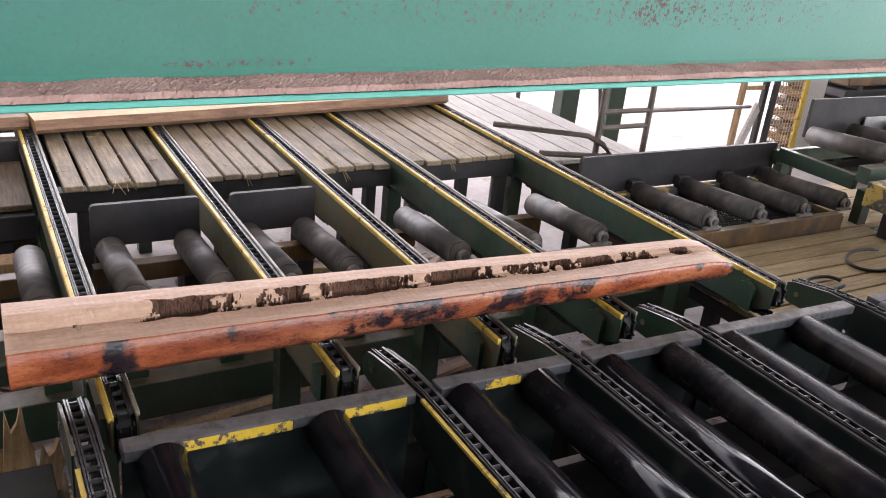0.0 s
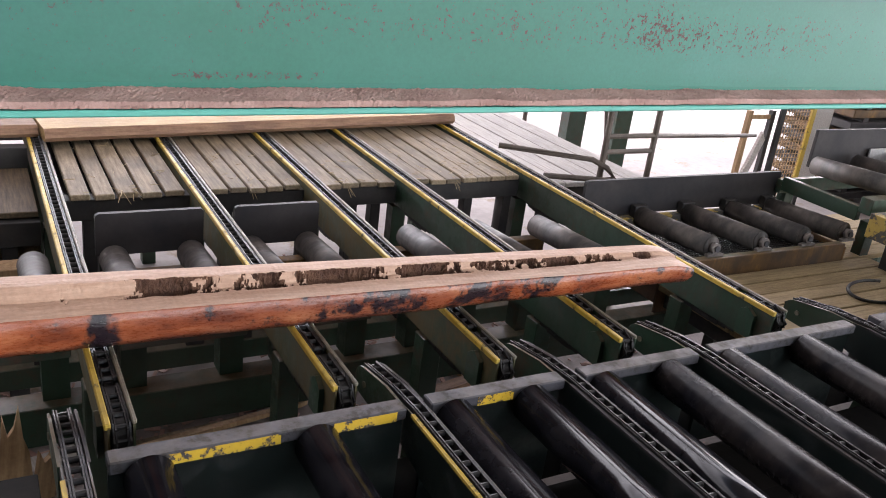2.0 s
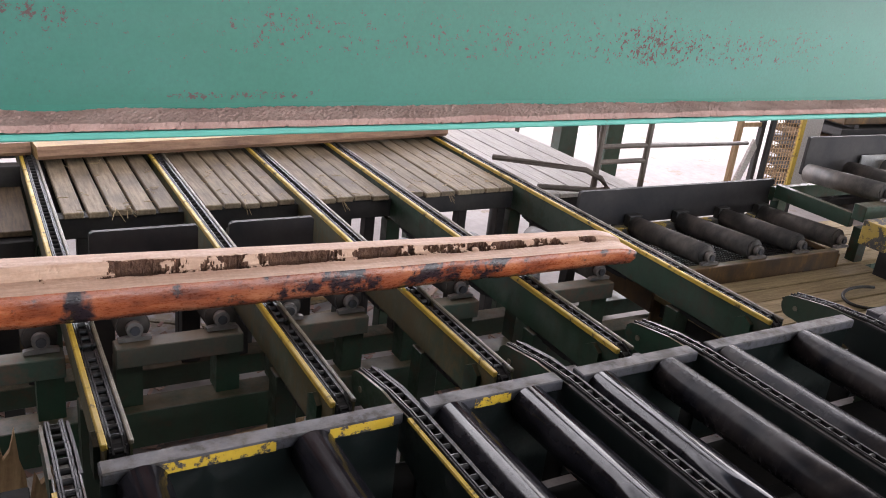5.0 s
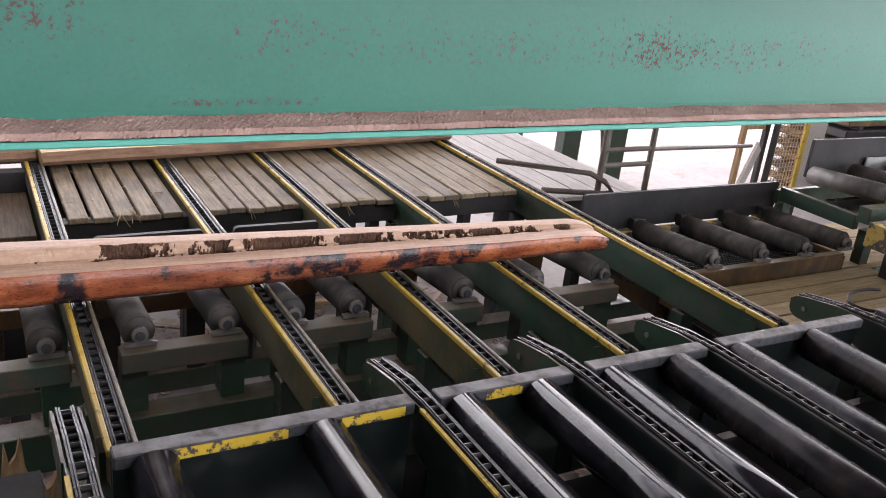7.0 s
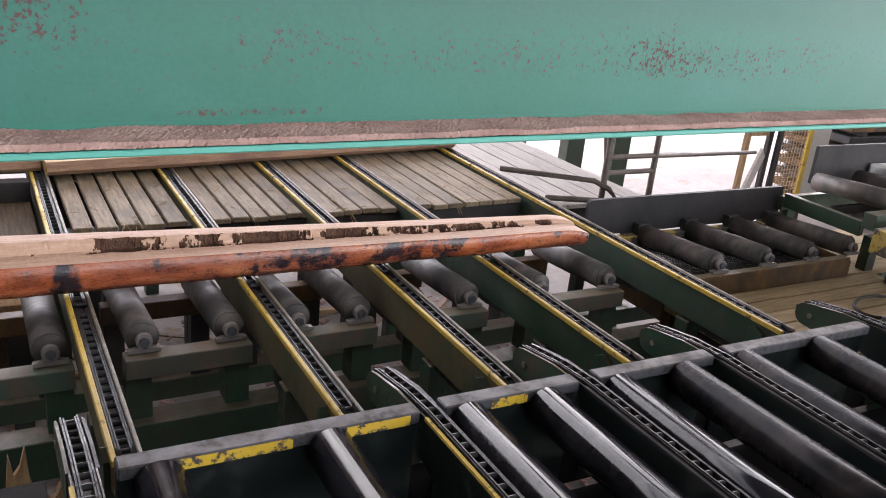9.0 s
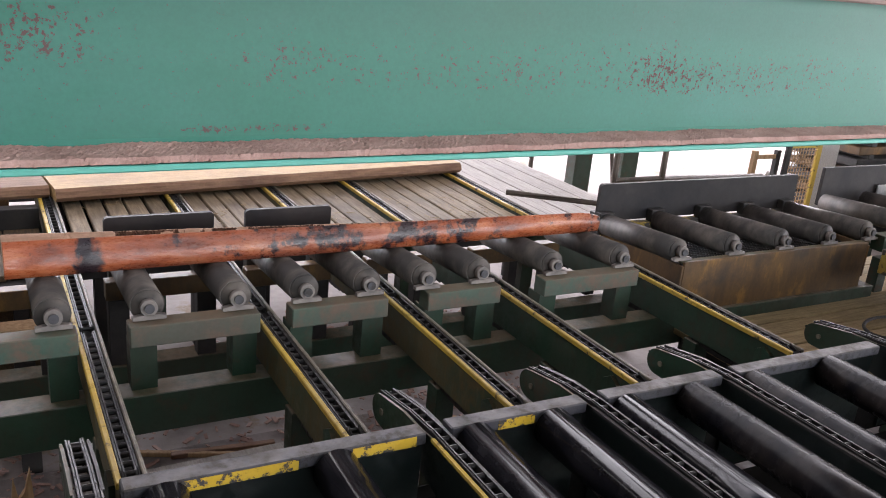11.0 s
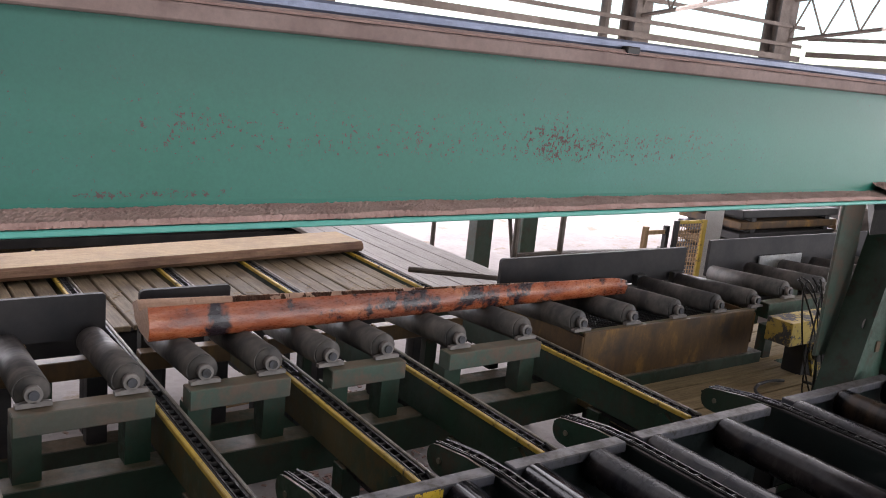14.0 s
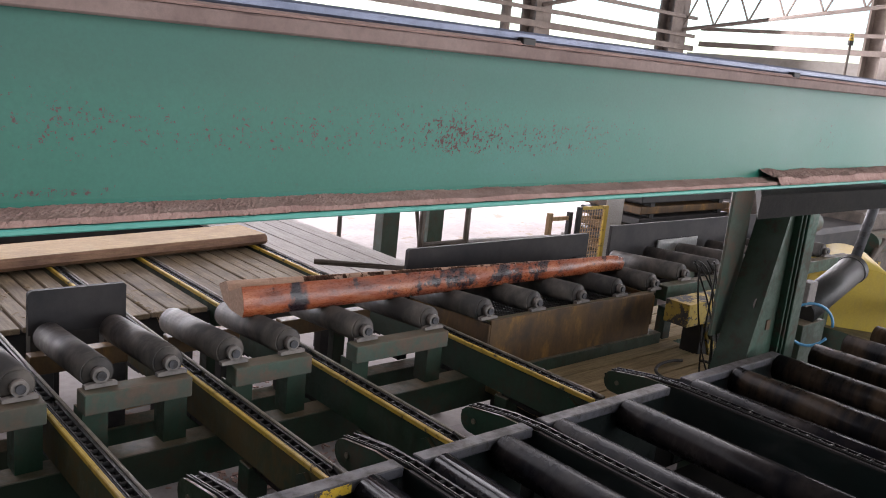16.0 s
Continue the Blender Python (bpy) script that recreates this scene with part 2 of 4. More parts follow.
M["banded_roller"] = mat("dusty_banded_roller", roller_skin((0.008, 0.008, 0.009), (0.085, 0.058, 0.036), 0.2, (0.25, 2.2, 0.25)), 0.3, 0.0, 0.1)
M["dusty_roller"] = mat("dusty_roller_steel", roller_skin((0.050, 0.046, 0.044), (0.14, 0.12, 0.105), 0.42), 0.4, 0.1, 0.3)
for key, ior in (("black_roller", 1.25), ("worn_roller", 1.18), ("banded_roller", 1.18)):   # low IOR holds down lamp reflections, weak gloss
    M[key].node_tree.nodes["Principled BSDF"].inputs["IOR"].default_value = ior
M["hub"] = mat("bearing_grey", mottled((0.12, 0.11, 0.105), (0.24, 0.21, 0.19), 12, 60, 0.3, 0.004), 0.6, 0.2)
M["deck"] = mat("weathered_board", wood((0.15, 0.108, 0.064), (0.38, 0.295, 0.185), (12, 0.9, 12), (0.075, 0.058, 0.045), 0.75), 0.75)
M["walk"] = mat("dusty_walk_board", wood((0.24, 0.17, 0.085), (0.50, 0.38, 0.20), (0.9, 12, 12), (0.15, 0.11, 0.06), 0.5), 0.85)
M["timber"] = mat("fresh_sawn_timber", wood((0.45, 0.27, 0.10), (0.68, 0.46, 0.20), (0.8, 10, 10), (0.24, 0.12, 0.06), 0.55), 0.7)
M["timber_brown"] = mat("brown_sawn_timber", wood((0.20, 0.105, 0.055), (0.36, 0.21, 0.12), (0.8, 10, 10), (0.12, 0.06, 0.035), 0.6), 0.75)
M["timber_edge"] = mat("timber_wane", wood((0.20, 0.10, 0.06), (0.42, 0.25, 0.15), (0.9, 9, 9), (0.1, 0.05, 0.04), 0.7), 0.75)
M["sawn"] = mat("pink_sawn_face", wood((0.42, 0.25, 0.17), (0.60, 0.41, 0.30), (1.2, 10, 10), (0.33, 0.19, 0.13), 0.35), 0.7)
M["red"] = mat("red_cambium", red_bark)
M["flange"] = mat("dusty_flange", mottled((0.20, 0.135, 0.12), (0.32, 0.235, 0.21), 5, 50, 0.3, 0.004), 0.8)
M["rot"] = mat("rotten_heart", mottled((0.05, 0.02, 0.012), (0.17, 0.085, 0.05), 14, 60, 0.8, 0.02), 0.95)
M["sawdust"] = mat("sawdust", mottled((0.30, 0.18, 0.155), (0.50, 0.335, 0.29), 11, 160, 0.5, 0.004), 0.95)
M["brown_board"] = mat("brown_board", wood((0.055, 0.036, 0.02), (0.17, 0.115, 0.06), (12, 0.9, 12), (0.03, 0.022, 0.016), 0.6), 0.8)
# black steel, and the black of sheets that stand in for shade
M["black"] = mat("black_steel_and_shade", mottled((0.004, 0.004, 0.004), (0.014, 0.012, 0.010), 5, 40, 0.3, 0.005), 0.8, 0.0, 0.12)
M["straw"] = mat("dry_straw", mottled((0.30, 0.22, 0.12), (0.5, 0.38, 0.22), 9, 60), 0.8)


def streaked(nt, b):
    """Rusty sheet with runs down it and bright worn spots."""
    v, s = coords(nt), noise_tex(nt, coords(nt, (2.4, 2.4, 0.9)), 2.6, 8, 0.65)
    n = noise_tex(nt, v, 3.0, 7, 0.65)
    c = ramp(nt, s, (0.3, (0.045, 0.026, 0.014)), (0.55, (0.13, 0.070, 0.022)), (0.72, (0.34, 0.17, 0.03)))
    c = mix(nt, ramp(nt, n, (0.5, 0.0), (0.66, 0.85)), c, (0.035, 0.026, 0.022))
    c = mix(nt, 0.35, c, ramp(nt, noise_tex(nt, v, 35, 5, 0.7), (0.3, 0.4), (0.7, 1.0)), "MULTIPLY")
    nt.links.new(c, b.inputs["Base Color"])
    bump(nt, b, n, 0.15, 0.004)


M["rust"] = mat("rusty_panel", streaked, 0.5, 0.1)
M["concrete"] = mat("dusty_concrete", mottled((0.29, 0.255, 0.243), (0.45, 0.405, 0.388), 0.8, 12, 0.2, 0.01, (0.24, 0.18, 0.13)), 0.85)
M["pit"] = mat("littered_concrete", mottled((0.17, 0.145, 0.14), (0.33, 0.29, 0.285), 2.0, 18, 0.5, 0.02, (0.14, 0.10, 0.075)), 0.9)
M["boards_grey"] = mat("bleached_board", wood((0.34, 0.31, 0.285), (0.58, 0.54, 0.50), (12, 0.9, 12), (0.25, 0.22, 0.2), 0.35), 0.8)
M["rail"] = mat("brown_tube", mottled((0.07, 0.055, 0.045), (0.15, 0.12, 0.10), 8, 50), 0.6, 0.2)
M["column"] = mat("hall_column", mottled((0.16, 0.13, 0.11), (0.27, 0.23, 0.20), 3, 20), 0.8)
M["roof"] = mat("roof_sheet", mottled((0.20, 0.19, 0.18), (0.32, 0.30, 0.28), 0.7, 9), 0.8)
M["wall"] = mat("hall_wall", mottled((0.25, 0.24, 0.22), (0.38, 0.36, 0.33), 0.6, 9), 0.85)
M["blue_rail"] = mat("blue_grey_rail", mottled((0.10, 0.12, 0.18), (0.20, 0.22, 0.30), 6, 40), 0.4, 0.5)
M["splinter"] = mat("split_wood", wood((0.30, 0.18, 0.09), (0.55, 0.37, 0.20), (8, 8, 0.9), (0.2, 0.11, 0.05), 0.4), 0.8)
M["hose"] = mat("rubber_hose", mottled((0.012, 0.012, 0.012), (0.03, 0.028, 0.026), 9, 40), 0.5)
M["blue_hose"] = mat("blue_air_hose", mottled((0.05, 0.22, 0.42), (0.10, 0.34, 0.55), 9, 40), 0.4)
M["bright_steel"] = mat("bright_sheet", mottled((0.45, 0.45, 0.45), (0.7, 0.7, 0.7), 6, 40), 0.3, 0.8)


def box(bm, x0, x1, y0, y1, z0, z1, bev=0.0):
    m = Matrix.LocRotScale(((x0 + x1) / 2, (y0 + y1) / 2, (z0 + z1) / 2), None, (abs(x1 - x0), abs(y1 - y0), abs(z1 - z0)))
    r = bmesh.ops.create_cube(bm, size=1, matrix=m)
    if bev:
        es = list({e for v in r["verts"] for e in v.link_edges})
        bmesh.ops.bevel(bm, geom=es, offset=bev, segments=1, affect="EDGES", profile=0.5)
    return bm


def rod(bm, a, b, r, seg=14, r2=None, caps=True):
    a, b = Vector(a), Vector(b)
    d = b - a
    m = Matrix.Translation((a + b) / 2) @ d.to_track_quat("Z", "Y").to_matrix().to_4x4()
    bmesh.ops.create_cone(bm, cap_ends=caps, segments=seg, radius1=r, radius2=r if r2 is None else r2, depth=d.length, matrix=m)
    return bm


def slab(bm, pts, axis, lo, hi):
    """A plate: an outline in the other two axes, from lo to hi along one axis (0 x, 1 y, 2 z)."""
    def place(p, h):
        q = list(p)
        q.insert(axis, h)
        return q
    a, b = [bm.verts.new(place(p, lo)) for p in pts], [bm.verts.new(place(p, hi)) for p in pts]
    n = len(pts)
    for i in range(n):
        bm.faces.new((a[i], a[(i + 1) % n], b[(i + 1) % n], b[i]))
    bm.faces.new(a[::-1])
    bm.faces.new(b)
    bmesh.ops.recalc_face_normals(bm, faces=bm.faces)
    return bm


def B(*args, bev=0.004):
    return box(bmesh.new(), *args, bev=bev)


def R(a, b, r, seg=14, r2=None):
    return rod(bmesh.new(), a, b, r, seg, r2)


def mesh_of(name, bm, material, smooth=False):
    me = bpy.data.meshes.new(name)
    for f in bm.faces:
        if smooth is not None:
            f.smooth = smooth and len(f.verts) == 4
    bm.to_mesh(me)
    bm.free()
    for m in material if isinstance(material, (list, tuple)) else [material]:
        me.materials.append(m)
    return me


def part(name, bm, material, parent, label="", smooth=False, kind=""):
    ob = new(name, mesh_of(name, bm, material, smooth))
    ob.parent = parent
    return tagged(ob, label, kind=kind)


def thing(name, label, category, at=(0, 0, 0), group="", kind=""):
    ob = new(name)
    ob.empty_display_size = 0.1
    ob.location = at
    return tagged(ob, label, category, group, kind)


def single(name, bm, material, label, category, group="", kind="", smooth=False):
    return tagged(new(name, mesh_of(name, bm, material, smooth)), label, category, group, kind)


def repeat(ob, at, parent=None):
    """Another object on the same mesh."""
    o = ob.copy()
    scene.collection.objects.link(o)
    o.location = at
    if parent:
        o.parent = parent
    return o


def tube(bm, pts, r, seg=8):
    """A bent hose or tube swept through points."""
    pts = [Vector(p) for p in pts]
    rings = []
    for i, p in enumerate(pts):
        d = (pts[min(i + 1, len(pts) - 1)] - pts[max(i - 1, 0)]).normalized()
        q = d.to_track_quat("Z", "Y")
        rings.append([bm.verts.new(p + q @ Vector((r * math.cos(k), r * math.sin(k), 0))) for k in [2 * math.pi * j / seg for j in range(seg)]])
    for a, b in zip(rings, rings[1:]):
        k0 = min(range(seg), key=lambda k: (b[k].co - a[0].co).length)
        for k in range(seg):
            bm.faces.new((a[k], a[(k + 1) % seg], b[(k + 1 + k0) % seg], b[(k + k0) % seg]))
    bm.faces.new(rings[0][::-1])
    bm.faces.new(rings[-1])
    bmesh.ops.recalc_face_normals(bm, faces=bm.faces)
    return bm


def arc(n, f):
    return [f(i / (n - 1)) for i in range(n)]


# ---- the hall ----
def hall():
    single("ground", B(-60, 120, -60, 140, -0.3, 0.0, bev=0), M["concrete"], "dusty pale concrete floor of the saw hall", "floor", kind="structure")
    single("floor", B(-13.9, 6.6, 2.0, 5.0, 0.0, 0.012, bev=0), M["pit"], "littered concrete under the conveyors", "floor", kind="structure")
    bm = box(bmesh.new(), -14, 25.5, -9, -2.4, 8.0, 8.2)
    # the gap from y -2.4 to -0.6 is made for the overhead fill
    box(bm, -14, 25.5, -0.6, 6.0, 8.0, 8.2)
    box(bm, -14, -3.1, -2.4, -0.6, 8.0, 8.2)
    box(bm, 11.1, 25.5, -2.4, -0.6, 8.0, 8.2)
    box(bm, -14, 25.5, 13.6, 17, 8.0, 8.2)
    box(bm, -14, -4.75, 6.0, 13.6, 8.0, 8.2)
    box(bm, -4.25, -2.25, 6.0, 13.6, 8.0, 8.2)
    box(bm, -1.75, 25.5, 6.0, 13.6, 8.0, 8.2)
    single("ceiling", bm, M["roof"], "grey sheet roof of the hall with narrow skylights and an added gap for a fill lamp", "roof", kind="structure")
    w = M["wall"]
    single("wall_west", B(-14.2, -14, -9, 17, -0.2, 8.2, bev=0), w, "plain grey hall wall", "wall", kind="structure")
    bm = box(bmesh.new(), -14, 25.5, -9.2, -9, -0.2, 0.9)
    box(bm, -14, 25.5, -9.2, -9, 5.2, 8.2)
    box(bm, -14, -2.5, -9.2, -9, 0.9, 5.2)
    box(bm, 24, 25.5, -9.2, -9, 0.9, 5.2)
    single("wall_south", bm, w, "plain grey hall wall with a wide opening", "wall", kind="structure")
    bm = box(bmesh.new(), 25.5, 25.7, -9, 17, 7.3, 8.2)
    box(bm, 25.5, 25.7, -9, -4, -0.2, 7.3)
    # low wall added in place of far clutter, narrows side light on the rollers
    box(bm, 25.5, 25.7, -4, 17, -0.2, 4.0)
    single("wall_east", bm, w, "open hall side under a wall beam", "wall", kind="structure")
    bm = box(bmesh.new(), -14, 25.5, 17, 17.2, 7.4, 8.2)
    box(bm, -14, -6, 17, 17.2, -0.2, 7.4)
    single("wall_north", bm, w, "open hall side under a wall beam", "wall", kind="structure")
    for x, y, s in ((8.0, 16.3, 0.3), (17.17, 16.3, 0.3), (23.4, 16.3, 0.42), (24.7, 10.55, 0.3), (24.7, 3.5, 0.3)):
        c = thing("hall_column", "brown steel column of the open hall side", "column", (x, y, 0), "hall columns")
        bm = box(bmesh.new(), -s, s, -0.26, -0.2, 0, 8)
        box(bm, -s, s, 0.2, 0.26, 0, 8)
        box(bm, -0.04, 0.04, -0.2, 0.2, 0, 8)
        part("shaft", bm, M["column"], c)
        part("base_plate", B(-s - 0.1, s + 0.1, -0.36, 0.36, 0, 0.04), M["column"], c)
    p = thing("drain_pipe", "thin grey post of the open hall side", "post", (15.94, 16.2, 0))
    part("shaft", R((0, 0, 0), (0, 0, 8), 0.13, 12), M["column"], p)
    for z, h in ((4.06, 0.16), (4.43, 0.10), (4.98, 0.10)):
        g = thing("wall_rail", "long grey steel rail along the open hall side", "rail", (-5, 16.0, z), "wall rails")
        part("bar", B(0, 29.2, -0.05, 0.03, -h / 2, h / 2), M["column"], g)
        part("bracket", B(22.5, 22.8, 0.03, 0.1, -h / 2, h / 2), M["column"], g)
    for z, h in ((4.22, 0.15), (4.68, 0.10)):
        g = thing("wall_rail", "long grey steel rail along the open hall side", "rail", (24.25, -3, z), "wall rails")
        part("bar", B(-0.03, 0.05, 0, 18.8, -h / 2, h / 2), M["column"], g)
        part("bracket", B(0.05, 0.1, 12.4, 12.7, -h / 2, h / 2), M["column"], g)
    truss((17.1, 16.15, 4.55), (17.1, 4.0, 6.3), 12)
    truss((23.6, 16.08, 4.58), (23.9, 3.0, 6.4), 12)
    b = thing("warning_lamp", "small amber warning lamp on a thin pole", "lamp", (19.5, 9.0, 0))
    part("pole", R((0, 0, 0), (0, 0, 4.1), 0.03, 8), M["rail"], b)
    part("lamp_base", R((0, 0, 4.1), (0, 0, 4.2), 0.06, 12), M["dark"], b)
    part("dome", R((0, 0, 4.2), (0, 0, 4.36), 0.055, 12, 0.04), M["yellow"], b, "amber dome", smooth=True)


def truss(a, b, n):
    """A light lattice girder that climbs towards the hall's middle."""
    a, b, up = Vector(a), Vector(b), Vector((0, 0, 1.15))
    t = thing("roof_truss", "grey steel lattice truss under the roof", "truss", a, "trusses")
    d = b - a
    part("bottom_chord", R((0, 0, 0), d, 0.055, 8), M["column"], t)
    part("top_chord", R(up, d + up * 0.9, 0.055, 8), M["column"], t)
    for i in range(n):
        p, q, m = d * (i / n), d * ((i + 1) / n), d * ((i + 0.5) / n) + up
        part("brace", R(p, m, 0.03, 6), M["column"], t)
        part("brace", R(q, m, 0.03, 6), M["column"], t)


# ---- the overhead girder ----
GY, GB, GT = 2.2, 2.469, 2.849       # web plane, underside and top of the web


def on_girder(x, y, z):
    """A place along the girder, which climbs very slightly; x from its start, y and z from the web's foot."""
    return pose(-6, GY, GB - 0.065, 0, -0.5, 0) @ pose(x, y, z)


def girder():
    g = thing("overhead_girder", "teal painted steel girder with chipped paint and sawdust", "girder")
    g.matrix_basis = on_girder(0, 0, 0)
    h = GT - GB
    part("web", B(0, 17, -0.008, 0.012, 0.0, h, bev=0), M["girder"], g)
    part("lower_flange", B(0, 17, -0.10, 0.10, -0.013, 0.0, bev=0.003), M["edge"], g, "bright teal flange edge")
    part("upper_flange", B(0, 17, -0.10, 0.10, h, h + 0.034, bev=0.004), M["flange"], g, "dusty upper flange")
    part("flange_step", B(0, 17, -0.085, 0.06, h + 0.034, h + 0.046, bev=0.003), M["flange"], g, "dusty bed under the rail")
    part("rail", B(0, 17, -0.07, 0.05, h + 0.046, h + 0.072, bev=0.006), M["blue_rail"], g, "blue-grey rail along the girder top")
    part("fillet", slab(bmesh.new(), [(-0.008, 0.001), (-0.04, 0.001), (-0.014, 0.012), (-0.008, 0.03)], 0, 0, 17), M["girder"], g)
    for x in (3.2, 6.45, 7.9, 9.4, 10.6, 12.3):
        part("rail_clip", B(x, x + 0.05, -0.092, -0.06, h + 0.034, h + 0.056, bev=0.003), M["dark"], g, "small steel rail clip")
    dust("sawdust_heap", (0, -0.099, 0.002), 17, 0.09, 0.026, 3400, 20)
    dust("sawdust_heap", (0, -0.099, h + 0.035), 17, 0.030, 0.011, 900, 4)
    dust("sawdust_heap", (9.42, -0.11, 0.001), 2.6, 0.10, 0.060, 700, 12)


def dust(name, at, lx, ly, h, nx, ny):
    """A bed of sawdust with an uneven surface."""
    vs, fs = [], []
    for i in range(nx + 1):
        for j in range(ny + 1):
            x, y = lx * i / nx, ly * j / ny
            k = noise.noise((x * 7, y * 12, at[2])) * 0.35 + noise.noise((x * 90, y * 110, 3.0)) * 0.17 + noise.noise((x * 210, y * 230, 3.0)) * 0.16
            z = h * max(0.03, 0.42 + 0.5 * k + 0.35 * j / ny) * (1 if 1 < j else 0.5 if j else 0.08)
            vs.append((x, y + (0.008 * noise.noise((x * 14, 1.0, 2.0)) + 0.006 * noise.noise((x * 120, 5.0, 2.0))) * (j == 0), z))
    for i in range(nx):
        for j in range(ny):
            a = i * (ny + 1) + j
            fs.append((a, a + ny + 1, a + ny + 2, a + 1))
    me = bpy.data.meshes.new(name)
    me.from_pydata(vs, [], fs)
    me.materials.append(M["sawdust"])
    ob = new(name, me)
    ob.matrix_basis = on_girder(*at)
    return tagged(ob, "brown sawdust lying along the girder flange", "sawdust", kind="stuff")


def stand():
    s = thing("girder_stand", "green steel stand with a black bracket under the girder", "stand", (5.16, 2.95, 0))
    col = slab(bmesh.new(), [(-0.42, 0.0), (0.40, 0.0), (0.40, 2.33), (0.20, 2.33)], 1, 0.0, 0.13)
    part("column", col, M["stand_green"], s)
    part("edge_plate", slab(bmesh.new(), [(-0.45, 0.0), (-0.42, 0.0), (0.20, 2.33), (0.17, 2.33)], 1, -0.05, 0.16), M["stand_green"], s)
    part("stiffener", B(0.28, 0.292, -0.05, 0.0, 0, 2.33), M["stand_green"], s)
    part("stiffener", B(0.36, 0.372, -0.04, 0.0, 0, 2.33), M["stand_green"], s)
    part("front_plate", B(0.41, 0.54, -0.04, 0.13, 0.0, 2.33), M["stand_green"], s)
    part("back_panel", B(-0.14, 0.10, 0.2, 0.22, 1.3, 2.33), M["green_pale"], s, "faded back panel")
    # an arm that reaches forward to the girder's underside
    part("bracket", slab(bmesh.new(), [(-1.88, -0.86), (-0.55, -0.86), (0.72, 0.2), (0.05, 0.2)], 2, 2.36, 2.452), M["black"], s, "black steel bracket")
    part("base_plate", B(-0.8, 0.7, -0.08, 0.3, 0, 0.03), M["stand_green"], s)
    part("junction_box", B(0.70, 0.82, 0.0, 0.07, 1.45, 1.62), M["hub"], s, "grey junction box")
    part("slot_cover", R((-0.02, -0.004, 1.56), (-0.02, 0.0, 1.56), 0.035, 14), M["hub"], s, "pale round cover plate")
    for x, z in ((0.16, 1.36), (0.33, 1.34)):
        part("bolt_plate", B(x, x + 0.05, -0.008, 0.002, z, z + 0.07), M["rust"], s, "rusty bolt plate")


# ---- chain transfers ----
CHAINS = (0.565, 1.353, 2.063, 2.715, 3.715)
CZ, C0, C1 = 1.2, 2.99, 7.1         # top of the chains, their two ends
PITCH = 0.06


def link_mesh():
    bm = bmesh.new()
    for s in (-1, 1):
        box(bm, s * 0.018 - 0.003, s * 0.018 + 0.003, -0.034, 0.034, -0.03, 0.0)
    rod(bm, (-0.031, -0.015, -0.013), (0.031, -0.015, -0.013), 0.011, 8)
    for s in (-1, 1):
        box(bm, s * 0.026 - 0.003, s * 0.026 + 0.003, -0.018, 0.048, -0.028, -0.003)
    return mesh_of("link", bm, M["grease"])


def transfer(x, side):
    t = thing("chain_transfer", "green steel chain transfer beam with yellow worn edges", "conveyor", (x, C0, 0), "chain transfers")
    L = C1 - C0
    for s in (-1, 1):
        prof = [(-0.0, 1.185), (L, 1.185), (L, 0.99), (0.16, 0.99), (0.0, 1.06)]
        part("side_plate", slab(bmesh.new(), prof, 0, s * 0.040 - 0.004, s * 0.040 + 0.004), M[side], t)
        part("edge_strip", B(s * 0.041 - (0.013 if s < 0 else 0.008), s * 0.041 + 0.008, 0.0, L, 1.174 if s < 0 else 1.182, 1.2), M["yellow" if s < 0 else "bare"], t, "yellow painted edge" if s < 0 else "worn bare steel edge")
    part("bed", B(-0.035, 0.035, 0.02, L, 1.10, 1.165), M["dark"], t)
    part("end_wheel", R((-0.02, 0.05, 1.12), (0.02, 0.05, 1.12), 0.062, 18), M["grease"], t)
    part("bracket", slab(bmesh.new(), [(0.10, 1.0), (0.20, 1.0), (0.20, 1.13), (0.15, 1.16), (0.10, 1.13)], 0, -0.066, -0.045), M["green"], t)
    for y in (0.6, 2.35, 3.9):
        part("support_leg", B(-0.05, 0.05, y, y + 0.1, 0.0, 0.97), M["green"], t)
    return t


def chain_place(u, L):
    """Where a link lies that has gone u metres round the loop, and how far it has turned."""
    r, half = 0.07, 3.14159 * 0.07
    loop = 2 * L + 2 * half
    u = u % loop
    if u < L:
        return u, CZ - 0.004, 0.0
    if u < L + half:
        a = (u - L) / r
        return L + r * math.sin(a), CZ - 0.004 - r + r * math.cos(a), -math.degrees(a)
    if u < 2 * L + half:
        k = (u - L - half) / L
        sag = 0.05 * math.sin(k * math.pi * 5) ** 2
        return L * (1 - k), CZ - 0.004 - 2 * r - 0.06 - sag, -180.0
    a = math.pi + (u - 2 * L - half) / r
    return r * math.sin(a), CZ - 0.004 - r + r * math.cos(a), -math.degrees(a)


CHAIN_LINKS = []


def drive_chain(x, me):
    L = C1 - C0 - 0.1
    c = thing("drive_chain", "black greasy roller chain running in a transfer beam", "chain", (x, C0 + 0.05, 0), "drive chains")
    n = int((2 * L + 2 * 3.14159 * 0.07) / PITCH)
    for i in range(n):
        ob = new("link", me)
        ob.parent = c
        y, z, a = chain_place(i * PITCH, L)
        ob.matrix_basis = pose(0, y, z, a, 0, 0)
        CHAIN_LINKS.append((ob, i * PITCH, L))
    return c


# ---- rollers ----
def roller_meshes(length, r, key, seg=28):
    bm = rod(bmesh.new(), (0, 0, 0), (0, length, 0), r, seg)
    bmesh.ops.bevel(bm, geom=[e for e in bm.edges if abs(e.verts[0].co.y - e.verts[1].co.y) < 1e-5], offset=0.006, segments=2, affect="EDGES")
    me = mesh_of("barrel", bm, M[key], True)
    for p in me.polygons:
        p.use_smooth = p.area > 0.5 * length * 6.28 * r / seg
    return me


SPIN = []
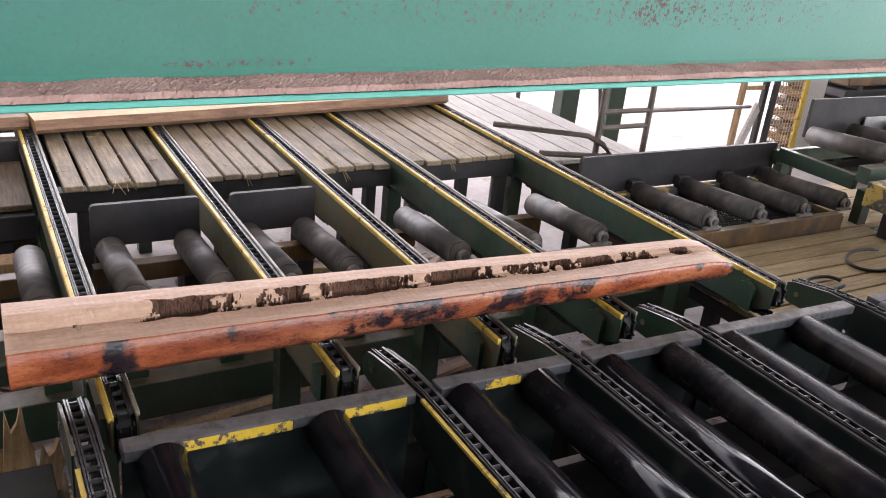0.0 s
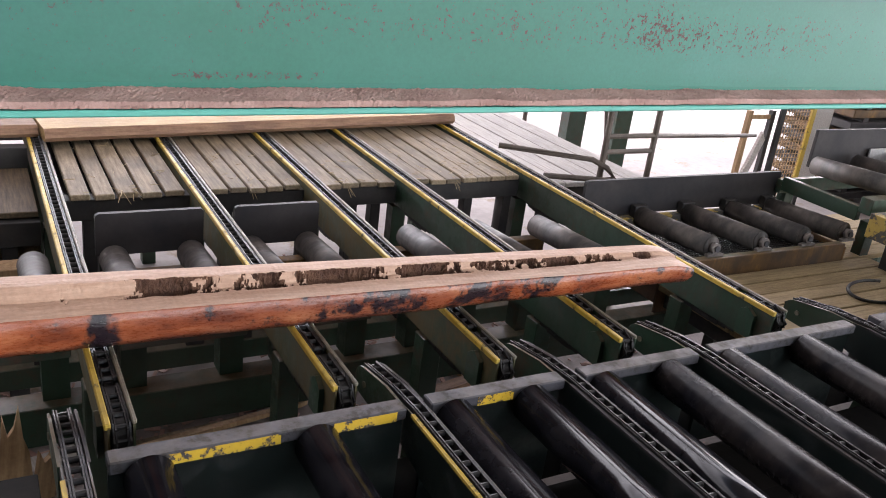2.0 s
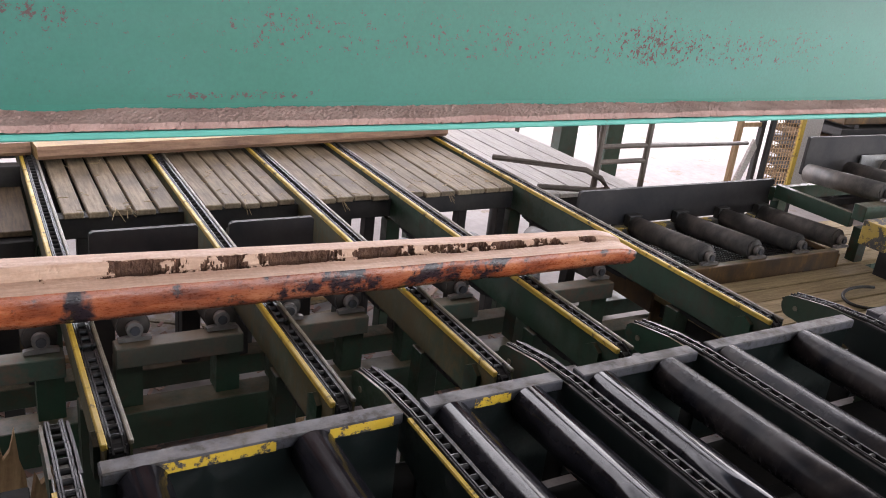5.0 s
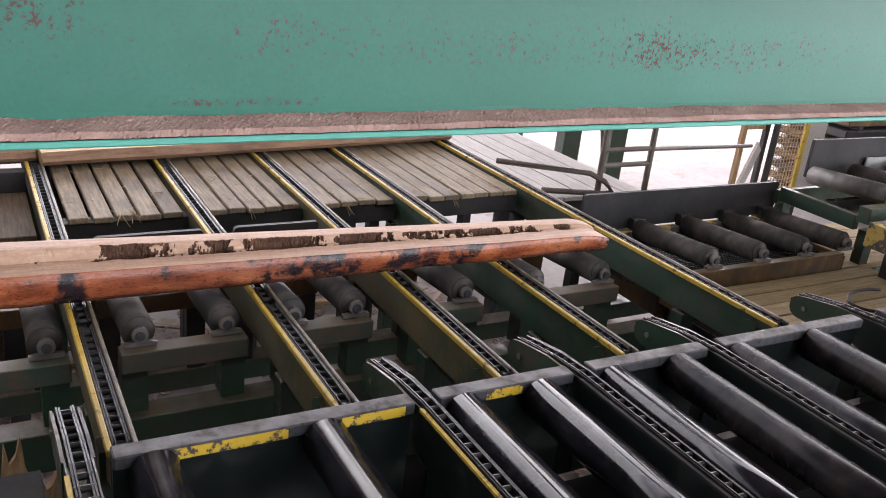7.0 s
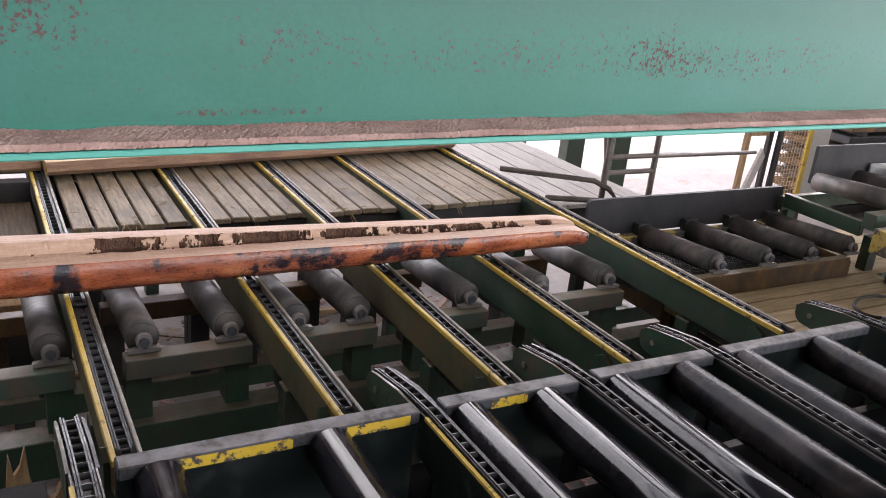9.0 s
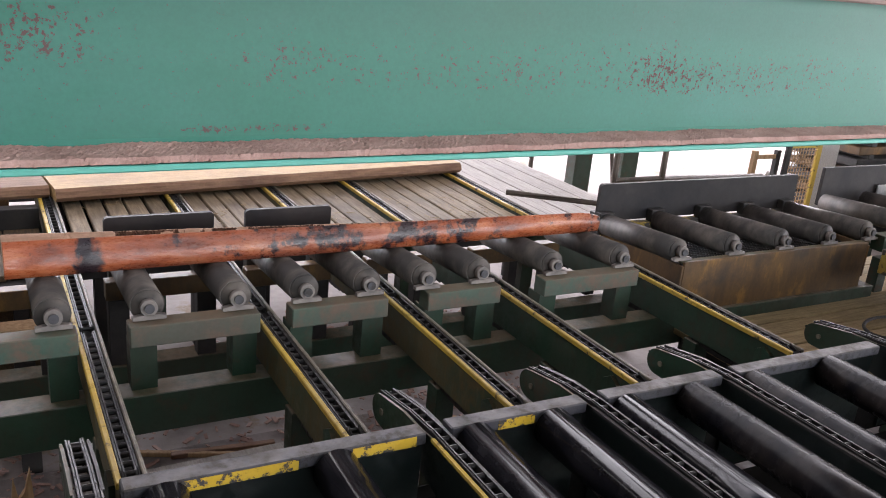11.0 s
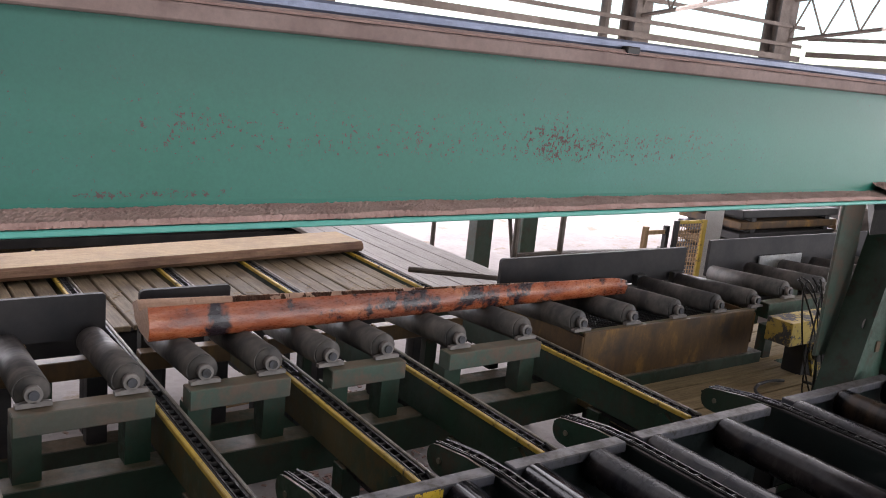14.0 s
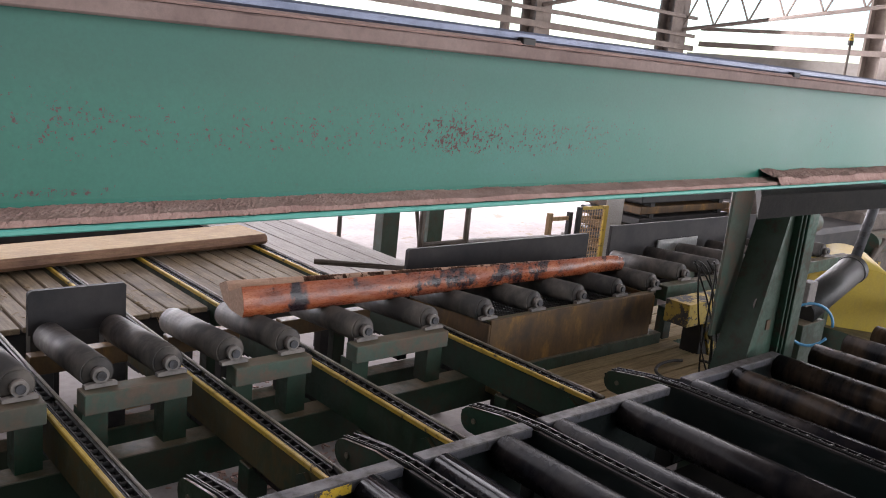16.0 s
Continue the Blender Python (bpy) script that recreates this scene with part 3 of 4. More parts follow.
TILT = -4.0
LIFT = 0.287


def lift_roller(parent, x, y, z, me, hub_me, block_me, cap_me):
    """A dusty conveyor roller with its bearing, leaning back a little; its barrel turns."""
    r = new("roller")
    r.parent = parent
    r.matrix_basis = pose(x, y, z, TILT, 0, 0)
    b = new("barrel", me)
    b.parent = r
    SPIN.append(b)
    for name, m, yy in (("bearing", hub_me, -0.035), ("shaft_cap", cap_me, -0.055), ("bearing_block", block_me, -0.035)):
        o = new(name, m)
        o.parent = r
        o.location = (0, yy, 0)
    return r


E_X = (0.42, 0.794, 1.178, 1.503, 1.825, 2.14, 2.463, 2.935, 3.415)
RR_X = (3.87, 4.325, 4.78, 5.22, 5.65)
EY, EZ, RL = 4.047, 1.355, 0.68


def lift_meshes():
    me = roller_meshes(RL, 0.073, "dusty_roller")
    hub = mesh_of("bearing", R((0, -0.012, 0), (0, 0.02, 0), 0.036, 18), M["hub"], True)
    cap = mesh_of("shaft_cap", R((0, -0.004, 0), (0, 0.01, 0), 0.021, 14), M["grey"], True)
    bm = slab(bmesh.new(), [(-0.07, -0.052), (0.07, -0.052), (0.07, -0.036), (0.036, -0.03), (-0.036, -0.03), (-0.07, -0.036)], 1, -0.012, 0.02)
    block = mesh_of("bearing_block", bm, M["hub"])
    return me, hub, block, cap


def lift_conveyor():
    """The roller conveyor that rises between the chains."""
    c = thing("roller_lift", "rising roller conveyor on a dusty green frame with black backstops", "conveyor", (0, 0, 0))
    ms = lift_meshes()
    for x in E_X + RR_X:
        lift_roller(c, x, EY, EZ, *ms)
    for x0, x1 in ((-0.3, 0.505), (0.705, 1.265), (1.415, 1.90), (2.12, 2.55), (2.83, 3.49)):
        part("rail", B(x0, x1, EY - 0.10, EY + 0.0, EZ - 0.15, EZ - 0.054), M["green_pale"], c, "faded green rail")
        part("rail", B(x0, x1, EY + RL - 0.02, EY + RL + 0.06, EZ - 0.24, EZ - 0.14), M["rust"], c, "rusty rear rail")
        for x in (x0 + 0.06, x1 - 0.06):
            bm = box(bmesh.new(), x - 0.055, x + 0.055, EY - 0.06, EY - 0.048, EZ - 0.37, EZ - 0.15)
            box(bm, x + 0.045, x + 0.055, EY - 0.048, EY + 0.05, EZ - 0.37, EZ - 0.15)
            box(bm, x - 0.055, x - 0.045, EY - 0.048, EY + 0.05, EZ - 0.37, EZ - 0.15)
            part("leg", bm, M["green"], c)
            part("leg", B(x - 0.05, x + 0.05, EY + RL - 0.02, EY + RL + 0.06, EZ - 0.62, EZ - 0.24), M["dark"], c)
    part("base_beam", B(-0.6, 5.7, EY - 0.12, EY + 0.02, EZ - 0.56, EZ - 0.37), M["green"], c)
    part("base_beam", B(-0.6, 5.7, EY + RL - 0.04, EY + RL + 0.1, EZ - 0.72, EZ - 0.6), M["green"], c)
    # backstops
    for x0, x1, h, top in ((0.717, 1.262, 0.23, 0.17), (1.43, 1.917, 0.23, 0.17), (3.84, 5.78, 0.26, 0.213)):
        bm = slab(bmesh.new(), [(x0, 0), (x1, 0), (x1, h - 0.012), (x1 - 0.012, h), (x0 + 0.02, h), (x0 + 0.005, h - 0.008), (x0, h - 0.02)], 1, 0, 0.03)
        p = part("backstop", bm, M["plate"], c, "scratched black steel backstop plate")
        p.location = (0, EY + RL + 0.07, EZ + top - h)
        part("backstop_post", B(x0 + 0.02, x0 + 0.10, EY + RL + 0.1, EY + RL + 0.18, EZ - 0.6, EZ + 0.0), M["dark"], c)
        part("backstop_post", B(x1 - 0.10, x1 - 0.02, EY + RL + 0.1, EY + RL + 0.18, EZ - 0.6, EZ + 0.0), M["dark"], c)
    # brown trough with a wire mesh bottom
    part("front_panel", B(3.85, 5.57, EY - 0.09, EY - 0.07, EZ - 0.47, EZ - 0.045), M["rust"], c, "rust-brown steel panel")
    part("panel_lip", B(3.85, 5.57, EY - 0.072, EY - 0.02, EZ - 0.062, EZ - 0.05), M["olive"], c)
    part("end_panel", B(3.83, 3.85, EY - 0.09, EY + RL, EZ - 0.3, EZ - 0.07), M["rust"], c)
    part("end_panel", B(5.57, 5.59, EY - 0.09, EY + RL, EZ - 0.3, EZ - 0.07), M["rust"], c)
    part("rear_ledge", B(3.85, 5.57, EY + RL + 0.0, EY + RL + 0.068, EZ - 0.2, EZ - 0.055), M["yellow_worn"], c)
    for x in RR_X:
        part("rear_block", B(x - 0.06, x + 0.06, EY + RL + 0.005, EY + RL + 0.06, EZ - 0.12, EZ + 0.03), M["dark"], c)
    bm = bmesh.new()
    for i in range(70):
        x = 3.87 + i * 0.0244
        box(bm, x, x + 0.006, EY - 0.07, EY + RL, EZ - 0.115, EZ - 0.109)
    for j in range(26):
        y = EY - 0.06 + j * 0.0296
        box(bm, 3.85, 5.57, y, y + 0.006, EZ - 0.109, EZ - 0.103)
    part("wire_mesh", bm, M["dark"], c, kind="stuff")
    part("trough_floor", B(3.85, 5.57, EY - 0.07, EY + RL, EZ - 0.30, EZ - 0.28), M["dark"], c)
    return c


def far_table():
    """The fixed roller table that goes on to the right."""
    t = thing("roller_table", "fixed green roller table with a black backstop", "conveyor", (0, 0, 0))
    ms = lift_meshes()
    for x in (6.05, 6.55, 7.05, 7.55, 8.05, 8.55):
        lift_roller(t, x, EY, EZ + 0.04, *ms)
    part("front_rail", B(5.72, 9.0, EY - 0.10, EY, EZ - 0.13, EZ - 0.014), M["green"], t)
    part("rear_rail", B(5.72, 9.0, EY + RL, EY + RL + 0.05, EZ - 0.23, EZ - 0.12), M["green"], t)
    part("end_rail", B(5.72, 5.77, EY, EY + RL, EZ - 0.2, EZ - 0.09), M["green"], t)
    part("backstop", B(6.08, 9.2, EY + RL + 0.07, EY + RL + 0.1, EZ - 0.05, EZ + 0.258), M["plate"], t, "scratched black steel backstop plate")
    part("chute_sheet", B(6.75, 7.4, EY + RL + 0.03, EY + RL + 0.045, EZ - 0.02, EZ + 0.10), M["bright_steel"], t, "bright worn steel sheet")
    for x in (5.8, 7.3, 8.7):
        for y in (EY - 0.07, EY + RL):
            part("leg", B(x, x + 0.1, y, y + 0.08, 0, EZ - 0.2), M["green"], t)


# ---- the near lift table ----
NZ = 1.315                            # top of its front beam at x = 0 when it is up
N_CH = (0.40, 1.551, 2.26, 3.0, 4.13)
N_SEG = ((0.49, 1.50), (1.602, 2.21), (2.31, 2.95), (3.05, 4.03), (4.23, 5.27))
N_ROLL = (0.607, 1.157, 1.693, 2.038, 2.399, 2.758, 3.125, 3.63, 4.255, 4.69, 5.205, 5.70, 6.2, 6.7)
NY = 2.86


def near_table():
    t = thing("lift_table", "rising roller table with black steel rollers and chains", "conveyor", (0, 0, 0))
    for x0, x1 in N_SEG:
        part("front_beam", B(x0, x1, NY - 0.075, NY, NZ - 0.046, NZ, bev=0.005), M["grey"], t, "worn grey top edge")
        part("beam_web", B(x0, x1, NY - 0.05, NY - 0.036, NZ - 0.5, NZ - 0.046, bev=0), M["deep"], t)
    part("paint_stripe", B(0.66, 1.03, NY - 0.0775, NY - 0.074, NZ - 0.044, NZ - 0.006, bev=0), M["yellow_chipped"], t, "worn yellow paint stripe")
    part("paint_stripe", B(1.22, 1.46, NY - 0.0775, NY - 0.074, NZ - 0.044, NZ - 0.006, bev=0), M["yellow_chipped"], t, "worn yellow paint stripe")
    part("paint_stripe", B(1.80, 1.96, NY - 0.0775, NY - 0.074, NZ - 0.044, NZ - 0.006, bev=0), M["yellow_chipped"], t, "worn yellow paint stripe")
    me, worn = roller_meshes(2.5, 0.08, "black_roller", 40), roller_meshes(2.5, 0.08, "worn_roller", 36)
    banded = roller_meshes(2.5, 0.08, "banded_roller", 40)
    for x in N_ROLL:
        o = new("roller", me if x < 2.6 else worn if x < 4.5 else banded)
        o.parent = t
        o.location = (x, NY - 0.082 - 2.5, NZ - 0.066)
    # added sheet, its black is the shade seen between the beam segments
    part("apron", B(0.4, 5.27, NY - 0.034, NY - 0.028, NZ - 0.52, NZ - 0.25, bev=0), M["black"], t, "added black sheet for the shade behind the beam gaps")
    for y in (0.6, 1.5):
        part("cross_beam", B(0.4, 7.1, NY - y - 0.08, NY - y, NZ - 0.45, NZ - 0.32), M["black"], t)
    # added sheet that hides the floor; its black stands for shade between rollers
    part("under_tray", B(-0.2, 7.1, NY - 2.55, NY - 0.06, NZ - 0.56, NZ - 0.54, bev=0), M["black"], t, "added black sheet for the shade below the rollers")
    for x in N_CH:
        near_chain(t, x)
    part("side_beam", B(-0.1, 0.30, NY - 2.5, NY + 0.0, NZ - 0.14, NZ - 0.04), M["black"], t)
    return t


def near_chain(t, x):
    """A chain guide between the rollers; its chain dips over a rounded green nose beyond the beam."""
    for s in (-1, 1):
        prof = [(NY - 2.55, NZ - 0.012), (NY - 0.10, NZ - 0.012), (NY + 0.0, NZ - 0.02), (NY + 0.0, NZ - 0.17), (NY - 0.25, NZ - 0.22), (NY - 2.55, NZ - 0.22)]
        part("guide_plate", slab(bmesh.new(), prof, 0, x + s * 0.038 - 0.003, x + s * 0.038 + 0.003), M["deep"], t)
        n = 12
        nose = [(NY + 0.33 + 0.062 * math.sin(k), NZ - 0.122 + 0.062 * math.cos(k)) for k in [math.pi * i / n for i in range(n + 1)]]
        nose += [(NY + 0.0, NZ - 0.19), (NY + 0.0, NZ - 0.02), (NY + 0.12, NZ - 0.025)]
        part("nose_plate", slab(bmesh.new(), nose, 0, x + s * 0.042 - 0.004, x + s * 0.042 + 0.004), M["green" if s < 0 else "dark"], t, "rounded nose plate")
        edge = [(NY - 0.02, NZ - 0.018), (NY + 0.12, NZ - 0.022), (NY + 0.33, NZ - 0.057), (NY + 0.33, NZ - 0.066), (NY + 0.12, NZ - 0.031), (NY - 0.02, NZ - 0.027)]
        part("nose_edge", slab(bmesh.new(), edge, 0, x + s * 0.042 - 0.0055, x + s * 0.042 + 0.0055), M["green" if s < 0 else "dark"], t)
    part("nose_bolt", R((x - 0.052, NY + 0.30, NZ - 0.12), (x - 0.04, NY + 0.30, NZ - 0.12), 0.014, 8), M["bare"], t)
    part("guide_edge", B(x - 0.048, x - 0.034, NY - 2.55, NY - 0.1, NZ - 0.02, NZ - 0.008, bev=0), M["yellow" if x < 2 else "dark"], t, "worn yellow painted edge" if x < 2 else "")
    pts = [(NY - 2.5, NZ + 0.002), (NY - 0.08, NZ + 0.002), (NY + 0.10, NZ - 0.012), (NY + 0.33, NZ - 0.05), (NY + 0.385, NZ - 0.085), (NY + 0.39, NZ - 0.14)]
    me = NEAR_LINK[0]
    left = 0.0
    for (y0, z0), (y1, z1) in zip(pts, pts[1:]):
        d = math.hypot(y1 - y0, z1 - z0)
        a = math.degrees(math.atan2(z1 - z0, y1 - y0))
        while left < d:
            k = left / d
            o = new("link", me)
            o.parent = t
            o.matrix_basis = pose(x, y0 + (y1 - y0) * k, z0 + (z1 - z0) * k, a, 0, 0)
            left += PITCH
        left -= d


NEAR_LINK = []


# ---- deck, platform and walkway ----
def boards(parent, spans, y0, y1, z, me_key, t=0.035, along="y"):
    for a, b in spans:
        dz = random.uniform(-0.004, 0.004)
        if along == "y":
            e = random.uniform(-0.015, 0.012)
            bm = B(a, b, y0 + e, y1, z - t + dz, z + dz, bev=0.005)
        else:
            e = random.uniform(-0.05, 0.05)
            bm = B(y0, y1 + e, a, b, z - t + dz, z + dz, bev=0.005)
        part("plank", bm, M[me_key], parent)


def split(a, b, w, gap):
    n = max(1, round((b - a) / w))
    s = (b - a) / n
    return [(a + i * s + gap / 2 + random.uniform(-0.3, 0.3) * gap, a + (i + 1) * s - gap / 2) for i in range(n)]


def deck():
    d = thing("timber_deck", "weathered plank deck between the chain transfers", "deck", (0, 0, 0))
    edges = [0.64] + list(CHAINS[1:])
    for i, (a, b) in enumerate(zip(edges, edges[1:])):
        a2 = a + (0.07 if i else 0)
        boards(d, split(a2, b - 0.07, 0.118, 0.02 if i == 0 else 0.012), 5.30, 6.95, 1.165, "deck")
    part("front_beam", B(0.62, 3.66, 5.33, 5.44, 1.0, 1.125), M["dark"], d, "dark stained deck beam")
    # added sheet whose black gives the plank gaps their shade
    part("under_sheet", B(0.64, 1.33, 5.58, 6.78, 1.02, 1.04), M["black"], d, "added black sheet for the shade under the open planks")
    part("rear_beam", B(0.62, 3.66, 6.8, 6.9, 1.0, 1.125), M["dark"], d)
    for x in (0.72, 1.5, 1.68, 2.33, 2.5, 3.22, 3.55):
        part("post", B(x, x + 0.07, 5.34, 5.42, 0, 1.0), M["dark"], d)
    p = thing("plank_platform", "bleached plank platform beside the deck", "platform", (0, 0, 0))
    boards(p, split(3.79, 4.765, 0.2, 0.008), 5.21, 9.0, 1.13, "boards_grey")
    part("edge_beam", B(3.79, 4.75, 5.24, 5.34, 0.9, 1.09), M["dark"], p)
    part("edge_beam", B(4.66, 4.75, 5.34, 8.9, 0.95, 1.09), M["dark"], p)
    for x, y in ((3.85, 5.26), (4.66, 5.26), (4.66, 7.0), (4.66, 8.8)):
        part("post", B(x, x + 0.08, y, y + 0.08, 0, 0.95), M["dark"], p)
    w = thing("walkway", "dusty yellow plank walkway beside the rollers", "walkway", (0, 0, 0))
    boards(w, split(3.06, 3.95, 0.15, 0.008), 3.83, 5.8, 0.9, "walk", 0.04, "x")
    boards(w, split(3.97, 4.75, 0.15, 0.008), 5.6, 6.7, 0.9, "walk", 0.04, "x")
    for x in (3.9, 4.8, 5.65):
        part("joist", B(x, x + 0.08, 3.07, 3.94, 0.74, 0.855), M["dark"], w)
        part("post", B(x, x + 0.08, 3.5, 3.58, 0, 0.74), M["dark"], w)


def timber(name, label, lx, ly, lz, place, skin="timber"):
    """A sawn slab with a waney front edge."""
    vs, n = [], 40
    bm = bmesh.new()
    rings = []
    for i in range(n + 1):
        x = lx * i / n
        w = 0.012 * noise.noise((x * 1.7, 2.0, lx)) + 0.005 * noise.noise((x * 6, 4.0, lx))
        ring = [(x, 0.03 + w, 0), (x, w, lz * 0.35), (x, 0.012 + w, lz * 0.8), (x, 0.035 + w, lz), (x, ly, lz), (x, ly, 0)]
        rings.append([bm.verts.new(p) for p in ring])
    for a, b in zip(rings, rings[1:]):
        for k in range(6):
            f = bm.faces.new((a[k], b[k], b[(k + 1) % 6], a[(k + 1) % 6]))
            f.material_index = 1 if k in (0, 1, 2) else 0
    bm.faces.new(rings[0][::-1])
    bm.faces.new(rings[-1])
    bmesh.ops.recalc_face_normals(bm, faces=bm.faces)
    ob = single(name, bm, [M[skin], M["timber_edge"]], label, "timber", "timbers on the chains")
    ob.matrix_basis = place
    return ob


# ---- the log ----
LOG_L = 3.23
SECT = ((0.0, 0.125), (0.04, 0.0), (0.165, 0.06), (0.26, 0.185), (0.135, 0.185), (0.12, 0.125))


PITS = 36


def log():
    """A split log: red outside, sawn pink faces at two heights, a rotten heart between them."""
    n = 900
    bm = bmesh.new()
    rings, opens = [], []
    for i in range(n + 1):
        x = LOG_L * i / n
        k = x / LOG_L
        taper = 1 - 0.30 * k - 0.16 * max(0, (k - 0.95) / 0.05) ** 2
        step = 0.046 * (1 - k) ** 1.1 + 0.014
        w = 0.007 * noise.noise((x * 2.2, 7.0, 0.0)) + 0.004 * noise.noise((x * 9, 1.0, 0.0))
        edge = min(1, max(0, (k - 0.06) / 0.05)) * min(1, max(0, (0.95 - k) / 0.03))
        h = 0.160 * taper
        mid = 0.156 + 0.012 * noise.noise((x * 1.6, 8.0, 0.0))
        ring = [(x, 0.040 + w * 2, 0.0), (x, 0.014 + w * 2.2, 0.032 + w), (x, 0.001 + w * 1.5, 0.085 * taper), (x, w, h - 0.004), (x, w + 0.004, h)]
        pit = []
        for j in range(PITS + 1):
            v = j / PITS
            y = mid - 0.062 + 0.100 * v
            rise = min(1, max(0, (v - 0.56 + 0.10 * noise.noise((x * 5, 4.0, 4.0))) / 0.16))
            z = h + step * rise
            over = 1 - min(1, abs(v - 0.50 - 0.10 * noise.noise((x * 3, 9.0, 1.0))) / (0.30 + 0.12 * noise.noise((x * 12, 2.0, 7.0))))
            hole = noise.noise((x * 4.3, 3.0, 5.0)) + 0.27
            for scale, amount in ((15, 0.55), (42, 0.4), (95, 0.25)):
                hole += amount * noise.noise((x * scale, y * scale, z * scale + 2.0))
            d = edge * min(1, max(0, hole * 2.4)) * min(1, max(0, over) * 2.2)
            crumb = d * (0.016 * noise.noise((x * 55, y * 70, z * 60)) + 0.009 * noise.noise((x * 130, y * 130, z * 130)))
            ring.append((x, y + 0.022 * d * rise + crumb * 0.6, z + 0.0015 * noise.noise((x * 60, v * 20, 0.0)) - 0.048 * d * (1 - 0.5 * rise) + crumb))
            pit.append(d)
        opens.append(pit)
        ring += [(x, 0.258, h + step), (x, 0.262, h + step - 0.006), (x, 0.235, 0.12 * taper), (x, 0.165, 0.06 * taper)]
        rings.append([bm.verts.new(p) for p in ring])
    m = len(rings[0])
    for i, (a, b) in enumerate(zip(rings, rings[1:])):
        x = LOG_L * (i + 0.5) / n
        for k in range(m):
            f = bm.faces.new((a[k], b[k], b[(k + 1) % m], a[(k + 1) % m]))
            f.smooth = k in (0, 1, 2, m - 1, m - 2)
            if k in (0, 1, 2, 3):
                f.material_index = 1
            elif 5 <= k < 5 + PITS:
                f.material_index = 2 if opens[i][k - 5] + opens[i + 1][k - 4] > 0.22 else 0
            elif k >= m - 3:
                f.material_index = 1
    bm.faces.new(rings[0][::-1])
    bm.faces.new(rings[-1])
    bmesh.ops.recalc_face_normals(bm, faces=bm.faces)
    return single("split_log", bm, [M["sawn"], M["red"], M["rot"]], "split red log with a rotten heart riding the conveyor", "log", smooth=None)


def log_pose(x, y, turn, rest, yaw=0.0):
    """The log with its left front edge at x, y, turned back by some degrees, its lowest edge at a height."""
    a = radians(turn)
    low = min(-p[0] * math.sin(a) + p[1] * math.cos(a) for p in SECT)
    return Matrix.Translation((x, y, rest - low)) @ pose(0, 0, 0, 0, 0, yaw) @ pose(0, 0, 0, -turn, 0, 0)


# ---- surroundings ----
def railing():
    r = thing("handrail", "brown tube handrail at the platform corner", "railing", (0, 0, 0))
    for x, y, h in ((4.33, 5.25, 1.0), (4.80, 5.25, 1.0)):
        part("post", R((x, y, 0.9), (x, y, 1.13 + h), 0.024, 10), M["rail"], r)
    for z in (1.34, 1.46, 2.0):
        part("bar", R((4.33, 5.25, z), (4.80, 5.25, z), 0.02, 8), M["rail"], r)
    part("bar", R((4.80, 5.25, 1.46), (7.9, 6.9, 0.95), 0.022, 8), M["rail"], r)
    part("loop", tube(bmesh.new(), [(3.72, 5.75, 1.26), (4.27, 5.29, 1.27), (4.34, 5.19, 1.23), (4.38, 5.15, 1.17), (4.30, 5.16, 1.15), (3.85, 5.3, 1.16)], 0.022), M["rail"], r, "bent tube rail")
    for x, y in ((6.26, 8.1), (7.09, 8.25)):
        p = thing("green_post", "green steel post on the hall floor", "post", (x, y, 0), "green posts")
        part("shaft", B(-0.12, 0.12, -0.08, 0.08, 0.02, 2.6), M["green"], p)
        part("foot", B(-0.18, 0.18, -0.14, 0.14, 0, 0.02), M["green"], p)
    p = thing("thin_post", "thin steel post on the hall floor", "post", (6.4, 9.25, 0), "thin posts")
    part("shaft", R((0, 0, 0), (0, 0, 1.1), 0.03, 8), M["rail"], p)
    p = thing("leaning_bar", "brown bar leaning between the posts", "bar", (6.62, 8.15, 0))
    part("shaft", R((0.35, 0, 0), (0.0, 0, 1.6), 0.025, 8), M["rail"], p)
    s = thing("saw_horse", "low steel trestle bench far on the floor", "bench", (13.76, 13.95, 0))
    part("top", B(-1.5, 1.5, -0.1, 0.1, 0.75, 0.85), M["rail"], s)
    for x in (-1.4, 0, 1.4):
        part("leg", R((x, -0.3, 0), (x, 0, 0.76), 0.035, 6), M["rail"], s)
        part("leg", R((x, 0.3, 0), (x, 0, 0.76), 0.035, 6), M["rail"], s)
    f = thing("mesh_fence", "yellow framed wire mesh guard fence", "fence", (8.32, 6.95, 0))
    for x, c in ((0.0, "dark"), (0.52, "yellow")):
        part("post", B(x - 0.035, x + 0.035, -0.02, 0.02, 0, 1.28), M[c], f)
    for z in (0.1, 1.24):
        part("frame_bar", B(0.025, 0.495, -0.015, 0.015, z, z + 0.04), M["yellow"], f)
    bm = bmesh.new()
    for i in range(9):
        box(bm, 0.05 + i * 0.05, 0.058 + i * 0.05, -0.008, 0.0, 0.14, 1.24)
    for j in range(22):
        box(bm, 0.025, 0.495, 0.0, 0.008, 0.15 + j * 0.05, 0.158 + j * 0.05)
    part("wire_mesh", bm, M["splinter"], f, kind="stuff")
    g = thing("mesh_gate", "brown wire mesh gate leaning behind the fence", "gate", (7.9, 7.05, 0))
    part("post", B(-0.03, 0.03, -0.03, 0.03, 0, 1.2), M["splinter"], g)
    part("post", B(0.34, 0.40, -0.03, 0.03, 0, 1.2), M["dark"], g)
    part("board", slab(bmesh.new(), [(0.04, 0.3), (0.12, 0.25), (0.34, 0.85), (0.28, 0.95)], 1, -0.02, 0.02), M["boards_grey"], g)
    part("bar", B(0.03, 0.34, -0.015, 0.015, 1.1, 1.15), M["splinter"], g)
